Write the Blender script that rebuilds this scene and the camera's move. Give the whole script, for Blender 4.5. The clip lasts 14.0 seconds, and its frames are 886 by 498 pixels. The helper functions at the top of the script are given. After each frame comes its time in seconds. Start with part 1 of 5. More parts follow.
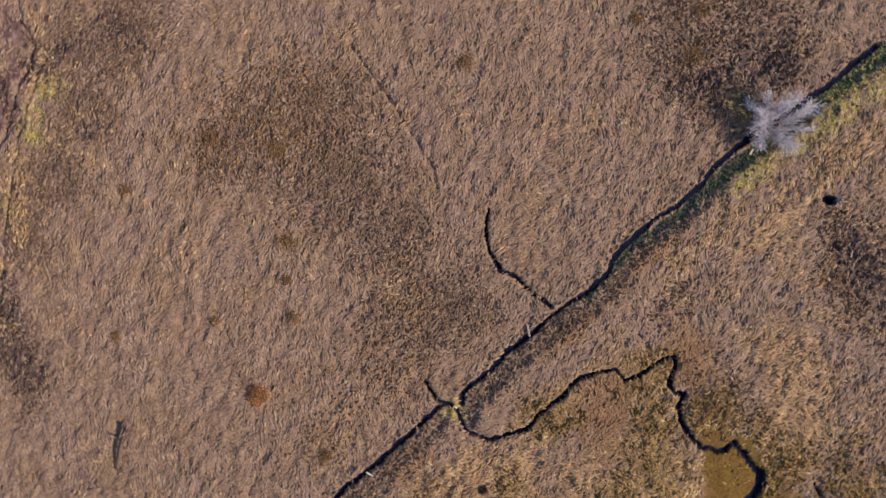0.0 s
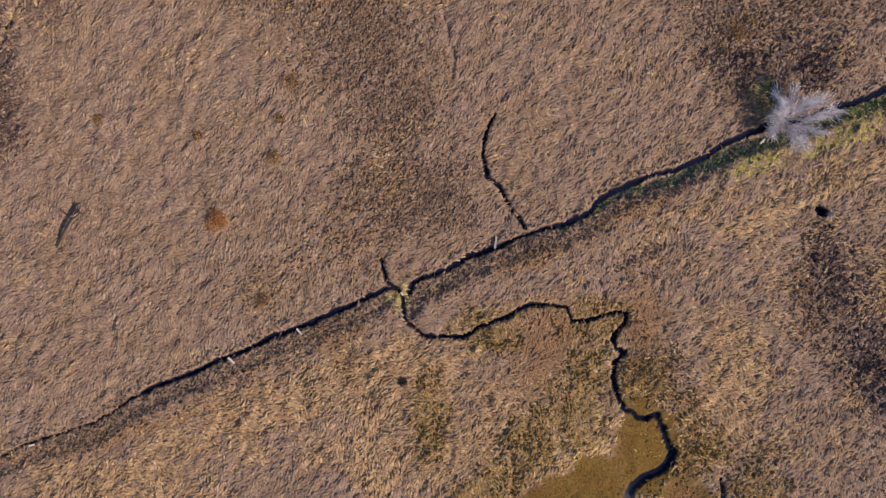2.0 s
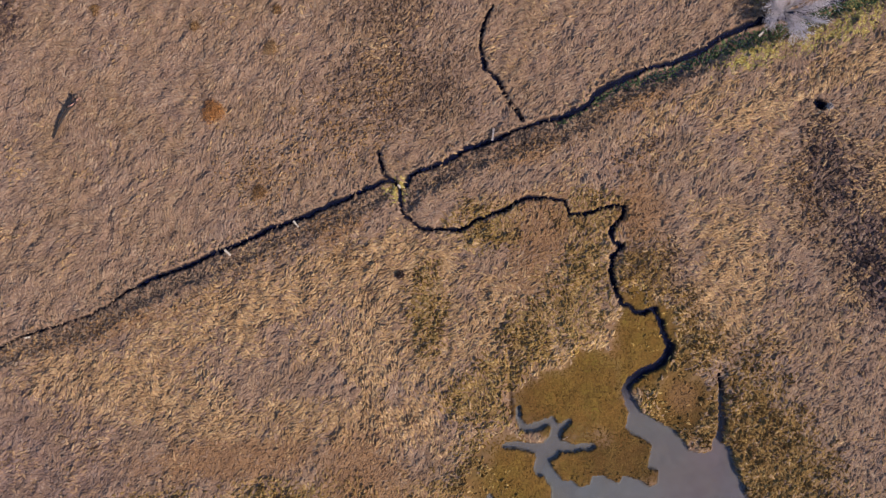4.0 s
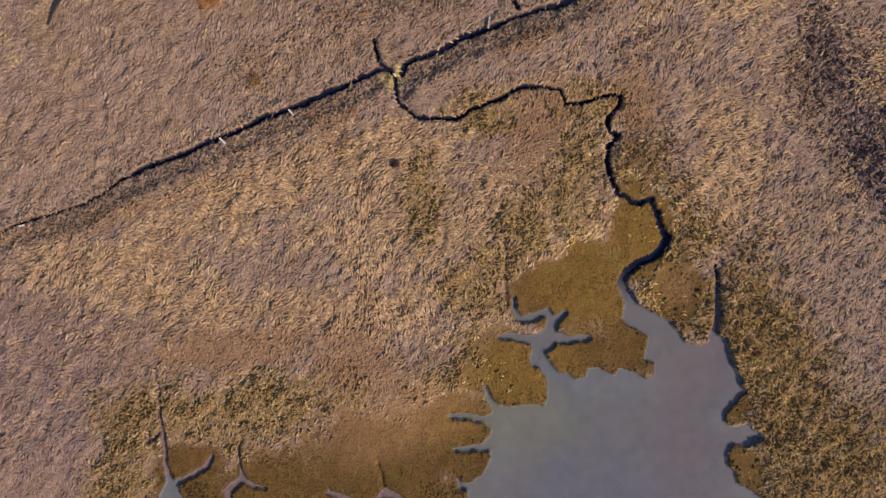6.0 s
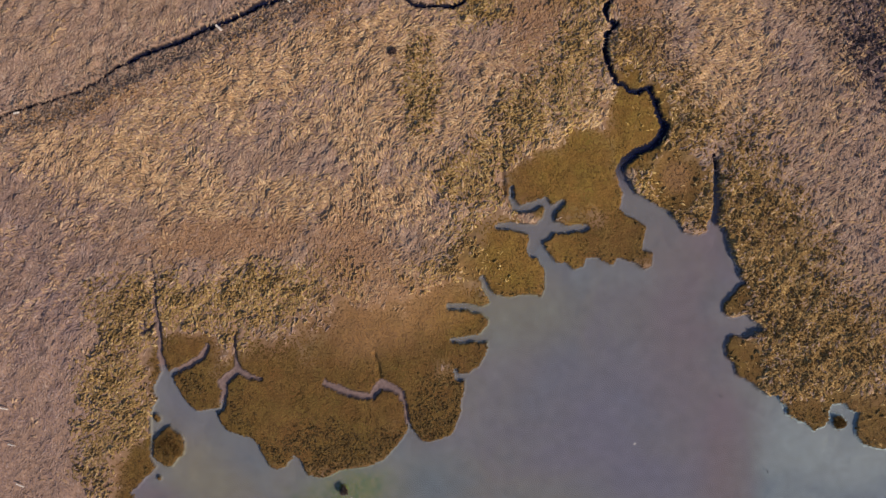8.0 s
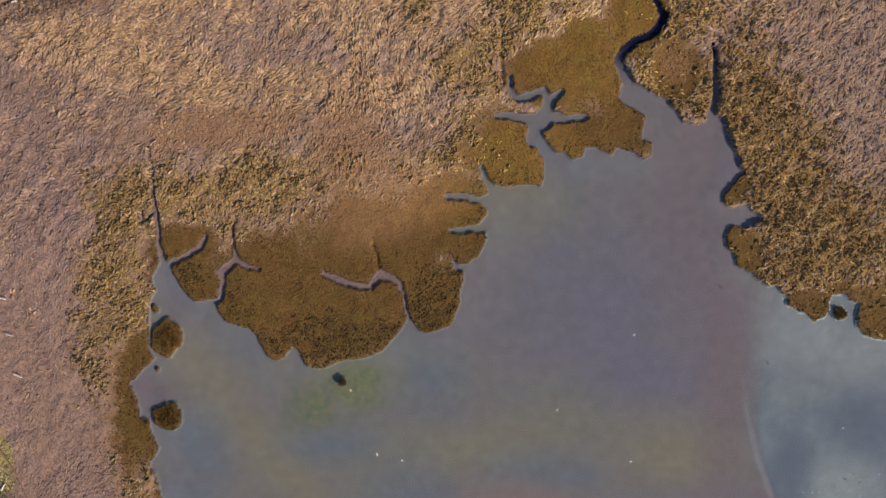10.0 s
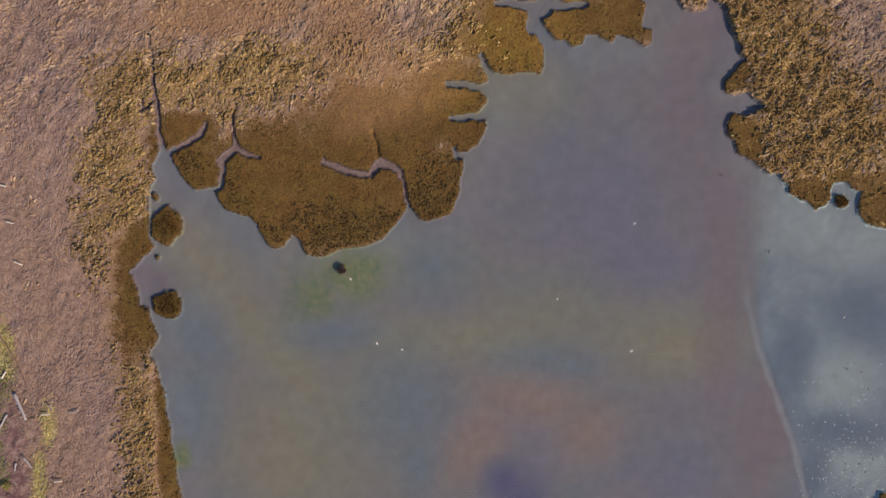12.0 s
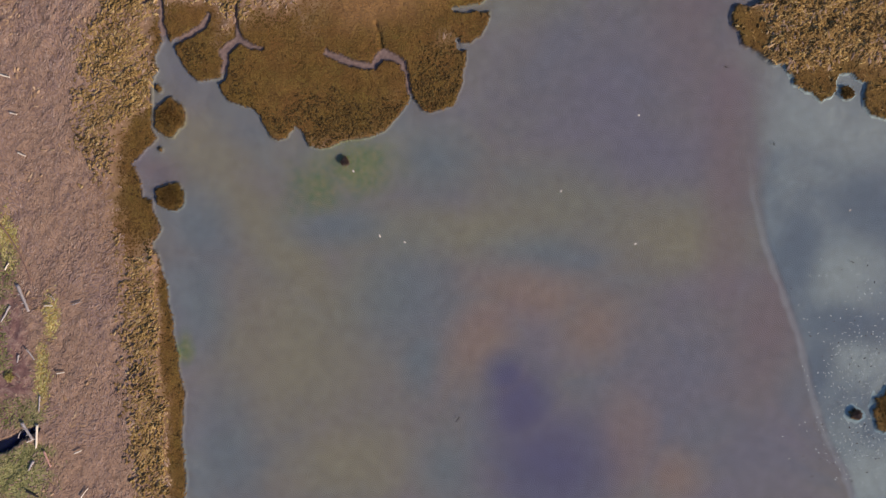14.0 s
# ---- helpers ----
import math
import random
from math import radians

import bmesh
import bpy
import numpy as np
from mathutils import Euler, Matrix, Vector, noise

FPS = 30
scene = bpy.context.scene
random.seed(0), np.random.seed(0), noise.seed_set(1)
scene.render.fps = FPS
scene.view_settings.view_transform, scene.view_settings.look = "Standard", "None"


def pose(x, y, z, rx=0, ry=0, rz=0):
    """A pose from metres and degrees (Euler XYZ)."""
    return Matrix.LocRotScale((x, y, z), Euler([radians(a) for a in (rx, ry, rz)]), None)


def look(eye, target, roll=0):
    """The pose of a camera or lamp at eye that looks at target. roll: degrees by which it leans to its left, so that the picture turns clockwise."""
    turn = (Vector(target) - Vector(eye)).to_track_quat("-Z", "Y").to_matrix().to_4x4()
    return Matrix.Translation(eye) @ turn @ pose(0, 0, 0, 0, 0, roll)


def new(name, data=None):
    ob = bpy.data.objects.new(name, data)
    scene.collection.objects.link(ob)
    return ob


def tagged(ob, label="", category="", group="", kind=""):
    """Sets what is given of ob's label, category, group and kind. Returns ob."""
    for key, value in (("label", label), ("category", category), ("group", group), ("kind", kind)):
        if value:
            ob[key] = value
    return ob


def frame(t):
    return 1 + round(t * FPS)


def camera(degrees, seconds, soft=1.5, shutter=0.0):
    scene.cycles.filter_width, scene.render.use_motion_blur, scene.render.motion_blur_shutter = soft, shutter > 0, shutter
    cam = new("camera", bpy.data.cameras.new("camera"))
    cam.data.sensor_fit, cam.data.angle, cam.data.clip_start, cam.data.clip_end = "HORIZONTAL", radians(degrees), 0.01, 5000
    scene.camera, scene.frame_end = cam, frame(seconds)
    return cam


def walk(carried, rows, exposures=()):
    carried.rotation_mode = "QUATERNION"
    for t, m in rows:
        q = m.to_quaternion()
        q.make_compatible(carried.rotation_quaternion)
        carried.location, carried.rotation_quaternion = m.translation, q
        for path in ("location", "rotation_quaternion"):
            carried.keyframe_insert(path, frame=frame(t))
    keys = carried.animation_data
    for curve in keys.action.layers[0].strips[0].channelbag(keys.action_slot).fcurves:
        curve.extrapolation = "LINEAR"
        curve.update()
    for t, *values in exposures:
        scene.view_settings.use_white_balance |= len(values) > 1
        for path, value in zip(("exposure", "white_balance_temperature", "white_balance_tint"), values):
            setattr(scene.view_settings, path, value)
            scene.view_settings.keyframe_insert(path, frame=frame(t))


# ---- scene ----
cam = camera(71.0, 14.0, soft=1.4, shutter=0.1)
# seconds, x, y, height, tilt ahead, tilt aside, turn
ROWS = [
    (0, -1.563, 69.359, 109.814, -1.591, -0.56, -18.184),
    (0.1, -1.551, 67.686, 110.152, -1.421, -0.537, -12.139),
    (0.2, -2.137, 66.712, 110.409, -1.429, -0.55, -5.914),
    (0.3, -2.242, 65.672, 109.901, -1.433, -0.435, -1.131),
    (0.4, -2.281, 64.541, 109.895, -1.433, -0.435, -0.434),
    (0.5, -2.421, 64.258, 109.775, -1.494, -0.481, -0.26),
    (1, -2.203, 59.179, 109.8, -1.476, -0.483, -0.25),
    (1.5, -2.014, 54.284, 109.871, -1.444, -0.471, -0.231),
    (2, -1.786, 49.195, 109.925, -1.427, -0.465, -0.227),
    (2.5, -1.618, 44.36, 110.001, -1.397, -0.452, -0.204),
    (3, -1.486, 39.524, 110.015, -1.375, -0.429, -0.172),
    (5.5, -0.48, 15.179, 110.126, -1.292, -0.299, -0.069),
    (6, -0.254, 10.081, 110.068, -1.262, -0.3, -0.017),
    (6.5, -0.088, 5.149, 110.011, -1.194, -0.313, -0.007),
    (7, 0, 0, 109.913, -1.136, -0.323, -0),
    (7.5, 0.074, -4.939, 109.822, -1.084, -0.332, 0.023),
    (8, 0.188, -10.063, 109.875, -1.071, -0.339, 0.033),
    (10.5, 0.681, -34.876, 109.936, -0.977, -0.214, -0.056),
    (11, 0.778, -39.963, 110.032, -0.974, -0.167, -0.067),
    (11.5, 0.876, -44.839, 110.063, -0.951, -0.111, -0.072),
    (12, 1.002, -49.914, 110.123, -0.936, -0.036, -0.06),
    (12.5, 1.062, -54.735, 110.149, -0.905, 0.046, -0.054),
    (13, 1.144, -59.768, 110.118, -0.89, 0.127, -0.05),
    (13.5, 1.127, -64.543, 110.08, -0.858, 0.206, -0.033),
    (14, 1.039, -69.404, 110.039, -0.829, 0.272, -0.007),
]
walk(cam, [(t, pose(x, y, z, rx, ry, rz)) for t, x, y, z, rx, ry, rz in ROWS])

# ---- daylight: low sun from the south-east corner of the marsh, clear sky ----
SUN_FROM = Vector((0.83, -0.56, 0.0)).normalized()
SUN_HEIGHT = radians(33)
world = bpy.data.worlds.new("sky")
scene.world = world
world.use_nodes = True
wn = world.node_tree.nodes
sky = wn.new("ShaderNodeTexSky")
sky.sky_type = 'NISHITA'
sky.sun_disc = False
sky.dust_density = 0.7
sky.ozone_density = 3.0
sky.sun_elevation = SUN_HEIGHT
sky.sun_rotation = math.atan2(SUN_FROM.x, SUN_FROM.y)
wn["Background"].inputs["Strength"].default_value = 0.115
world.node_tree.links.new(sky.outputs["Color"], wn["Background"].inputs["Color"])
sun_dir = SUN_FROM * math.cos(SUN_HEIGHT) + Vector((0, 0, math.sin(SUN_HEIGHT)))
sun = new("sun", bpy.data.lights.new("sun", "SUN"))
sun.data.energy = 4.45
sun.data.angle = radians(0.6)
sun.data.color = (1.0, 0.84, 0.63)
sun.matrix_world = look(sun_dir * 300, (0, 0, 0))
scene.view_settings.exposure = 0.16


# ---- materials ----
def material(name, build):
    mat = bpy.data.materials.new(name)
    mat.use_nodes = True
    tree = mat.node_tree
    build(tree, tree.nodes["Principled BSDF"])
    return mat


def node(tree, kind, **values):
    n = tree.nodes.new(kind)
    for key, value in values.items():
        n.inputs[key.replace("_", " ")].default_value = value
    return n


def link(tree, a, b):
    tree.links.new(a, b)


def ramp(tree, fac, stops):
    r = tree.nodes.new("ShaderNodeValToRGB")
    e = r.color_ramp.elements
    while len(e) < len(stops):
        e.new(0.5)
    for el, (p, c) in zip(e, stops):
        el.position, el.color = p, (*c, 1)
    link(tree, fac, r.inputs["Fac"])
    return r.outputs["Color"]


def mix(tree, fac, a, b, mode='MIX'):
    m = tree.nodes.new("ShaderNodeMix")
    m.data_type, m.blend_type = 'RGBA', mode
    f, ca, cb = m.inputs[0], m.inputs[6], m.inputs[7]
    for value, socket in ((fac, f), (a, ca), (b, cb)):
        if isinstance(value, (int, float)):
            socket.default_value = value
        elif isinstance(value, tuple):
            socket.default_value = (*value, 1)
        else:
            link(tree, value, socket)
    return m.outputs[2]


def noise_at(tree, scale, detail=4.0, rough=0.6, distort=0.0):
    g = tree.nodes.new("ShaderNodeNewGeometry")
    n = node(tree, "ShaderNodeTexNoise", Scale=scale, Detail=detail, Roughness=rough, Distortion=distort)
    link(tree, g.outputs["Position"], n.inputs["Vector"])
    return n.outputs["Fac"]


def attribute(tree, name):
    a = tree.nodes.new("ShaderNodeAttribute")
    a.attribute_name = name
    return a.outputs["Fac"]


def bump(tree, height, strength, distance, bsdf):
    b = node(tree, "ShaderNodeBump", Strength=strength, Distance=distance)
    link(tree, height, b.inputs["Height"])
    link(tree, b.outputs["Normal"], bsdf.inputs["Normal"])


def blades(stops, patch_a, patch_b, patch=0.35, scale=0.06):
    """Dry plants: each clump has its own tone, patches of the field differ, fine streaks."""
    def build(tree, bsdf):
        g = tree.nodes.new("ShaderNodeNewGeometry")
        tone = ramp(tree, g.outputs["Random Per Island"], stops)
        field = ramp(tree, noise_at(tree, scale, 5.0, 0.65), [(0.35, patch_a), (0.65, patch_b)])
        fine = ramp(tree, noise_at(tree, 2.6, 4.0, 0.7), [(0.32, (0.74, 0.72, 0.74)), (0.5, (1.0, 1.0, 1.0)), (0.68, (1.15, 1.16, 1.14))])
        broad = ramp(tree, noise_at(tree, 0.42, 3.0, 0.6), [(0.32, (0.74, 0.70, 0.72)), (0.5, (1.0, 0.99, 0.97)), (0.68, (1.22, 1.21, 1.12))])
        c = mix(tree, patch, tone, field)
        c = mix(tree, 1.0, c, fine, 'MULTIPLY')
        c = mix(tree, 0.8, c, broad, 'MULTIPLY')
        c = mix(tree, attribute(tree, "mauve"), c, mix(tree, 1.0, c, (0.85, 0.85, 0.97), 'MULTIPLY'))
        c = mix(tree, attribute(tree, "ochre"), c, mix(tree, 1.0, c, (1.45, 1.48, 1.25), 'MULTIPLY'))
        c = mix(tree, attribute(tree, "rosy"), c, mix(tree, 0.5, c, (0.33, 0.180, 0.098)))
        link(tree, c, bsdf.inputs["Base Color"])
        bsdf.inputs["Roughness"].default_value = 0.75
        bump(tree, noise_at(tree, 5.0, 5.0, 0.7, 0.6), 0.8, 0.14, bsdf)
        bsdf.inputs["Specular IOR Level"].default_value = 0.25
        thin = tree.nodes.new("ShaderNodeBsdfTranslucent")
        link(tree, c, thin.inputs["Color"])
        both = tree.nodes.new("ShaderNodeMixShader")
        both.inputs[0].default_value = 0.24
        link(tree, bsdf.outputs[0], both.inputs[1])
        link(tree, thin.outputs[0], both.inputs[2])
        link(tree, both.outputs[0], tree.nodes["Material Output"].inputs["Surface"])
    return build


def ground_look(tree, bsdf):
    litter = ramp(tree, noise_at(tree, 1.2, 6.0, 0.7), [(0.3, (0.125, 0.072, 0.055)), (0.5, (0.28, 0.175, 0.128)), (0.75, (0.37, 0.24, 0.18))])
    short = ramp(tree, noise_at(tree, 0.8, 7.0, 0.75), [(0.28, (0.20, 0.112, 0.060)), (0.5, (0.31, 0.178, 0.100)), (0.72, (0.39, 0.245, 0.152))])
    c = mix(tree, attribute(tree, "short"), litter, short)
    moss = ramp(tree, noise_at(tree, 0.9, 7.0, 0.75), [(0.28, (0.062, 0.033, 0.008)), (0.5, (0.122, 0.066, 0.017)), (0.72, (0.215, 0.122, 0.036))])
    moss = mix(tree, 0.5, moss, ramp(tree, noise_at(tree, 0.09, 4.0, 0.6), [(0.35, (0.095, 0.062, 0.013)), (0.62, (0.210, 0.098, 0.038))]))
    moss = mix(tree, 0.35, moss, ramp(tree, noise_at(tree, 0.35, 3.0, 0.6), [(0.38, (0.16, 0.115, 0.030)), (0.6, (0.115, 0.052, 0.014))]))
    c = mix(tree, attribute(tree, "shrub"), c, ramp(tree, noise_at(tree, 0.9, 6.0, 0.75), [(0.3, (0.12, 0.078, 0.066)), (0.5, (0.19, 0.125,
        0.098)), (0.7, (0.27, 0.180, 0.125))]))
    c = mix(tree, attribute(tree, "tussock"), c, ramp(tree, noise_at(tree, 0.9, 6.0, 0.7), [(0.3, (0.125, 0.072, 0.030)), (0.7, (0.24,
        0.148, 0.064))]))
    moss = mix(tree, 1.0, moss, ramp(tree, noise_at(tree, 3.5, 3.0, 0.7), [(0.3, (0.60, 0.58, 0.56)), (0.7, (1.22, 1.24, 1.2))]), 'MULTIPLY')
    moss = mix(tree, attribute(tree, "ochre"), moss, mix(tree, 1.0, moss, (1.5, 1.54, 1.25), 'MULTIPLY'))
    moss = mix(tree, attribute(tree, "rosy"), moss, mix(tree, 0.6, moss, (0.30, 0.155, 0.068)))
    c = mix(tree, attribute(tree, "moss"), c, moss)
    c = mix(tree, attribute(tree, "thicket"), c, ramp(tree, noise_at(tree, 0.9, 6.0, 0.75), [(0.3, (0.060, 0.040, 0.048)), (0.5, (0.100,
        0.066, 0.072)), (0.7, (0.19, 0.130, 0.112))]))
    green = ramp(tree, noise_at(tree, 0.8, 6.0, 0.7), [(0.3, (0.16, 0.115, 0.03)), (0.5, (0.32, 0.225, 0.07)), (0.7, (0.48, 0.34, 0.13))])
    c = mix(tree, attribute(tree, "green"), c, green)
    lush = ramp(tree, noise_at(tree, 0.7, 6.0, 0.7), [(0.3, (0.10, 0.11, 0.04)), (0.5, (0.22, 0.21, 0.09)), (0.7, (0.36, 0.33, 0.17))])
    c = mix(tree, attribute(tree, "lush"), c, lush)
    bare = ramp(tree, noise_at(tree, 0.6, 7.0, 0.78), [(0.3, (0.060, 0.028, 0.034)), (0.5, (0.17, 0.092, 0.088)), (0.7, (0.37, 0.26, 0.22))])
    c = mix(tree, attribute(tree, "bare"), c, bare)
    # soaked bank mud, with shade in the recess put in as near-black
    c = mix(tree, attribute(tree, "wet_shade"), c, (0.008, 0.007, 0.008))
    mud = ramp(tree, noise_at(tree, 0.05, 5.0, 0.55, 0.8), [(0.34, (0.152, 0.162, 0.185)), (0.5, (0.184, 0.170, 0.162)), (0.66, (0.180, 0.158, 0.188))])
    for key, colour in (("tan_bed", (0.250, 0.222, 0.120)), ("olive_bed", (0.230, 0.218, 0.122)), ("blue_bed", (0.118, 0.172, 0.208)),
                        ("violet_bed", (0.142, 0.132, 0.215)), ("plum_bed", (0.190, 0.126, 0.132)), ("rust_bed", (0.310, 0.185, 0.120)),
                        ("deep", (0.052, 0.054, 0.165))):
        mud = mix(tree, attribute(tree, key), mud, colour)
    silt = ramp(tree, noise_at(tree, 0.10, 5.0, 0.6, 0.2), [(0.38, (0.140, 0.205, 0.258)), (0.62, (0.235, 0.300, 0.325))])
    silt = mix(tree, attribute(tree, "pale_silt"), silt, (0.345, 0.420, 0.420))
    silt = mix(tree, attribute(tree, "dark_silt"), silt, (0.080, 0.138, 0.200))
    mud = mix(tree, attribute(tree, "shoal"), mud, silt)
    mud = mix(tree, attribute(tree, "foam_line"), mud, (0.36, 0.41, 0.46))
    mud = mix(tree, 1.0, mud, ramp(tree, noise_at(tree, 0.45, 6.0, 0.7), [(0.32, (0.88, 0.87, 0.87)), (0.68, (1.10, 1.11, 1.12))]), 'MULTIPLY')
    weed = ramp(tree, noise_at(tree, 0.8, 5.0, 0.75), [(0.35, (0.06, 0.14, 0.02)), (0.65, (0.22, 0.21, 0.06))])
    mud = mix(tree, attribute(tree, "algae"), mud, weed)
    mud = mix(tree, attribute(tree, "drained"), mud, ramp(tree, noise_at(tree, 1.2, 4.0, 0.6), [(0.3, (0.12, 0.082, 0.085)), (0.7, (0.21,
        0.145, 0.135))]))
    # dark channel bed: bank shade and reflected sky put in as near-black navy
    mud = mix(tree, attribute(tree, "peat_shade"), mud, (0.006, 0.007, 0.024))
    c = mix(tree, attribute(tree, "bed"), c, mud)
    link(tree, c, bsdf.inputs["Base Color"])
    bsdf.inputs["Roughness"].default_value = 0.9
    bsdf.inputs["Specular IOR Level"].default_value = 0.2
    bump(tree, noise_at(tree, 4.0, 6.0, 0.75), 0.5, 0.10, bsdf)


def water_look(tree, bsdf):
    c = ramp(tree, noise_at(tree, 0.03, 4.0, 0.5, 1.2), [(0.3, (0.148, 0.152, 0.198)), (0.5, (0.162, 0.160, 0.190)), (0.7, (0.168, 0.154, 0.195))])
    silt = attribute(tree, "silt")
    # silt-free channels: reflected sky and bank shade put into a near-black blue
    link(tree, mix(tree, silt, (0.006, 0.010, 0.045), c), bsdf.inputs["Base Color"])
    bsdf.inputs["Roughness"].default_value = 0.10
    bsdf.inputs["IOR"].default_value = 1.333
    bsdf.inputs["Alpha"].default_value = 0.34
    bump(tree, noise_at(tree, 2.5, 3.0, 0.5), 0.03, 0.02, bsdf)


def bark(dark, light):
    def build(tree, bsdf):
        c = ramp(tree, noise_at(tree, 6.0, 6.0, 0.7), [(0.3, dark), (0.7, light)])
        link(tree, c, bsdf.inputs["Base Color"])
        bsdf.inputs["Roughness"].default_value = 0.85
        bump(tree, noise_at(tree, 14.0, 5.0, 0.7), 0.6, 0.03, bsdf)
    return build


GROUND = material("marsh_ground", ground_look)
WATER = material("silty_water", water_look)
REED = material("dry_reed", blades([(0.0, (0.213, 0.133, 0.098)), (0.2, (0.322, 0.216, 0.159)), (0.45, (0.373, 0.255, 0.213)), (0.7, (0.403, 0.270, 0.185)), (0.88, (0.458, 0.329, 0.259)), (1.0, (0.567, 0.441, 0.349))],
                                   (0.343, 0.220, 0.137), (0.390, 0.266, 0.231), 0.55, 0.11))
GOLD = material("golden_hay", blades([(0.0, (0.262, 0.166, 0.091)), (0.3, (0.467, 0.299, 0.173)), (0.6, (0.553, 0.367, 0.217)), (0.85, (0.650, 0.450, 0.274)),
    (1.0, (0.798, 0.593, 0.376))],
                                     (0.456, 0.274, 0.144), (0.581, 0.390, 0.249), 0.4))
TUSSOCK = material("tussock_sedge", blades([(0.0, (0.157, 0.089, 0.030)), (0.35, (0.284, 0.170, 0.060)), (0.7, (0.405, 0.257, 0.098)), (0.92,
    (0.568, 0.388, 0.162)), (1.0, (0.725, 0.541, 0.276))],
                                           (0.211, 0.121, 0.043), (0.435, 0.274, 0.114), 0.4, 0.3))
STRAW = material("olive_straw", blades([(0.0, (0.165, 0.099, 0.037)), (0.35, (0.297, 0.191, 0.075)), (0.7, (0.407, 0.268, 0.112)), (0.9, (0.539, 0.376, 0.171)), (1.0, (0.693, 0.517, 0.275))],
                                       (0.242, 0.152, 0.048), (0.407, 0.259, 0.114), 0.4, 0.2))
SHORTGRASS = material("short_pink_grass", blades([(0.0, (0.227, 0.135, 0.084)), (0.5, (0.356, 0.221, 0.143)), (1.0, (0.497, 0.335, 0.232))],
                                                 (0.324, 0.173, 0.089), (0.410, 0.254, 0.173), 0.4))
MOSSY = material("brown_saltwort", blades([(0.0, (0.086, 0.049, 0.012)), (0.4, (0.115, 0.067, 0.017)), (0.8, (0.147, 0.085, 0.023)), (1.0,
    (0.179, 0.106, 0.033))],
                                          (0.118, 0.071, 0.015), (0.201, 0.096, 0.032), 0.5, 0.12))
TWIG = material("bare_shrub_twigs", blades([(0.0, (0.151, 0.100, 0.088)), (0.3, (0.209, 0.139, 0.116)), (0.55, (0.273, 0.174, 0.107)), (0.8,
    (0.278, 0.191, 0.162)), (1.0, (0.383, 0.267, 0.197))],
                                           (0.186, 0.116, 0.093), (0.313, 0.191, 0.099), 0.4))
GREYSCRUB = material("grey_scrub", blades([(0.0, (0.11, 0.078, 0.070)), (0.4, (0.205, 0.150, 0.130)), (0.8, (0.29, 0.22, 0.185)), (1.0,
    (0.38, 0.27, 0.19))],
                                         (0.17, 0.12, 0.105), (0.28, 0.195, 0.14), 0.35, 0.12))
THICKET = material("dark_thicket_twigs", blades([(0.0, (0.085, 0.057, 0.060)), (0.4, (0.135, 0.090, 0.088)), (0.8, (0.19, 0.130, 0.110)),
    (1.0, (0.27, 0.170, 0.115))],
                                                (0.10, 0.066, 0.070), (0.19, 0.124, 0.098), 0.4))
RUSTY = material("rusty_leaves", blades([(0.0, (0.27, 0.160, 0.085)), (0.5, (0.37, 0.222, 0.118)), (1.0, (0.47, 0.305, 0.17))],
                                        (0.35, 0.19, 0.085), (0.43, 0.262, 0.13), 0.3))
GRASS = material("yellow_green_grass", blades([(0.0, (0.287, 0.253, 0.086)), (0.5, (0.494, 0.420, 0.155)), (1.0, (0.690, 0.575, 0.287))],
                                              (0.322, 0.305, 0.081), (0.609, 0.483, 0.172), 0.35, 0.15))
LUSH = material("fresh_green_grass", blades([(0.0, (0.12, 0.125, 0.045)), (0.5, (0.25, 0.235, 0.095)), (1.0, (0.42, 0.38, 0.19))],
                                             (0.16, 0.165, 0.05), (0.36, 0.31, 0.15), 0.45, 0.3))
RIM = material("dark_salt_herbs", blades([(0.0, (0.046, 0.026, 0.010)), (0.5, (0.084, 0.050, 0.014)), (0.85, (0.122, 0.078, 0.024)), (1.0, (0.184, 0.125, 0.043))],
                                         (0.061, 0.037, 0.011), (0.118, 0.070, 0.020), 0.4, 0.3))
WEED = material("dark_ditch_weed", blades([(0.0, (0.028, 0.063, 0.039)), (0.5, (0.070, 0.133, 0.077)), (1.0, (0.196, 0.252, 0.112))],
                                          (0.042, 0.091, 0.056), (0.154, 0.168, 0.056), 0.35, 0.2))
PALE_BARK = material("pale_bark", bark((0.30, 0.27, 0.27), (0.62, 0.57, 0.57)))
DRIFTWOOD = material("driftwood", bark((0.13, 0.10, 0.11), (0.50, 0.44, 0.45)))
DARK_WOOD = material("wet_dark_wood", bark((0.010, 0.008, 0.010), (0.035, 0.024, 0.028)))
RED_WOOD = material("split_red_wood", bark((0.20, 0.07, 0.06), (0.60, 0.36, 0.32)))
BROWN_WOOD = material("red_brown_bark", bark((0.06, 0.028, 0.028), (0.30, 0.17, 0.14)))
PALE_PLANK = material("weathered_plank", bark((0.45, 0.36, 0.30), (0.80, 0.70, 0.62)))
PALE_TWIGS = material("pale_twigs", bark((0.60, 0.55, 0.62), (0.84, 0.78, 0.86)))
FOAM = material("shell_and_foam", bark((0.22, 0.26, 0.28), (0.40, 0.45, 0.47)))

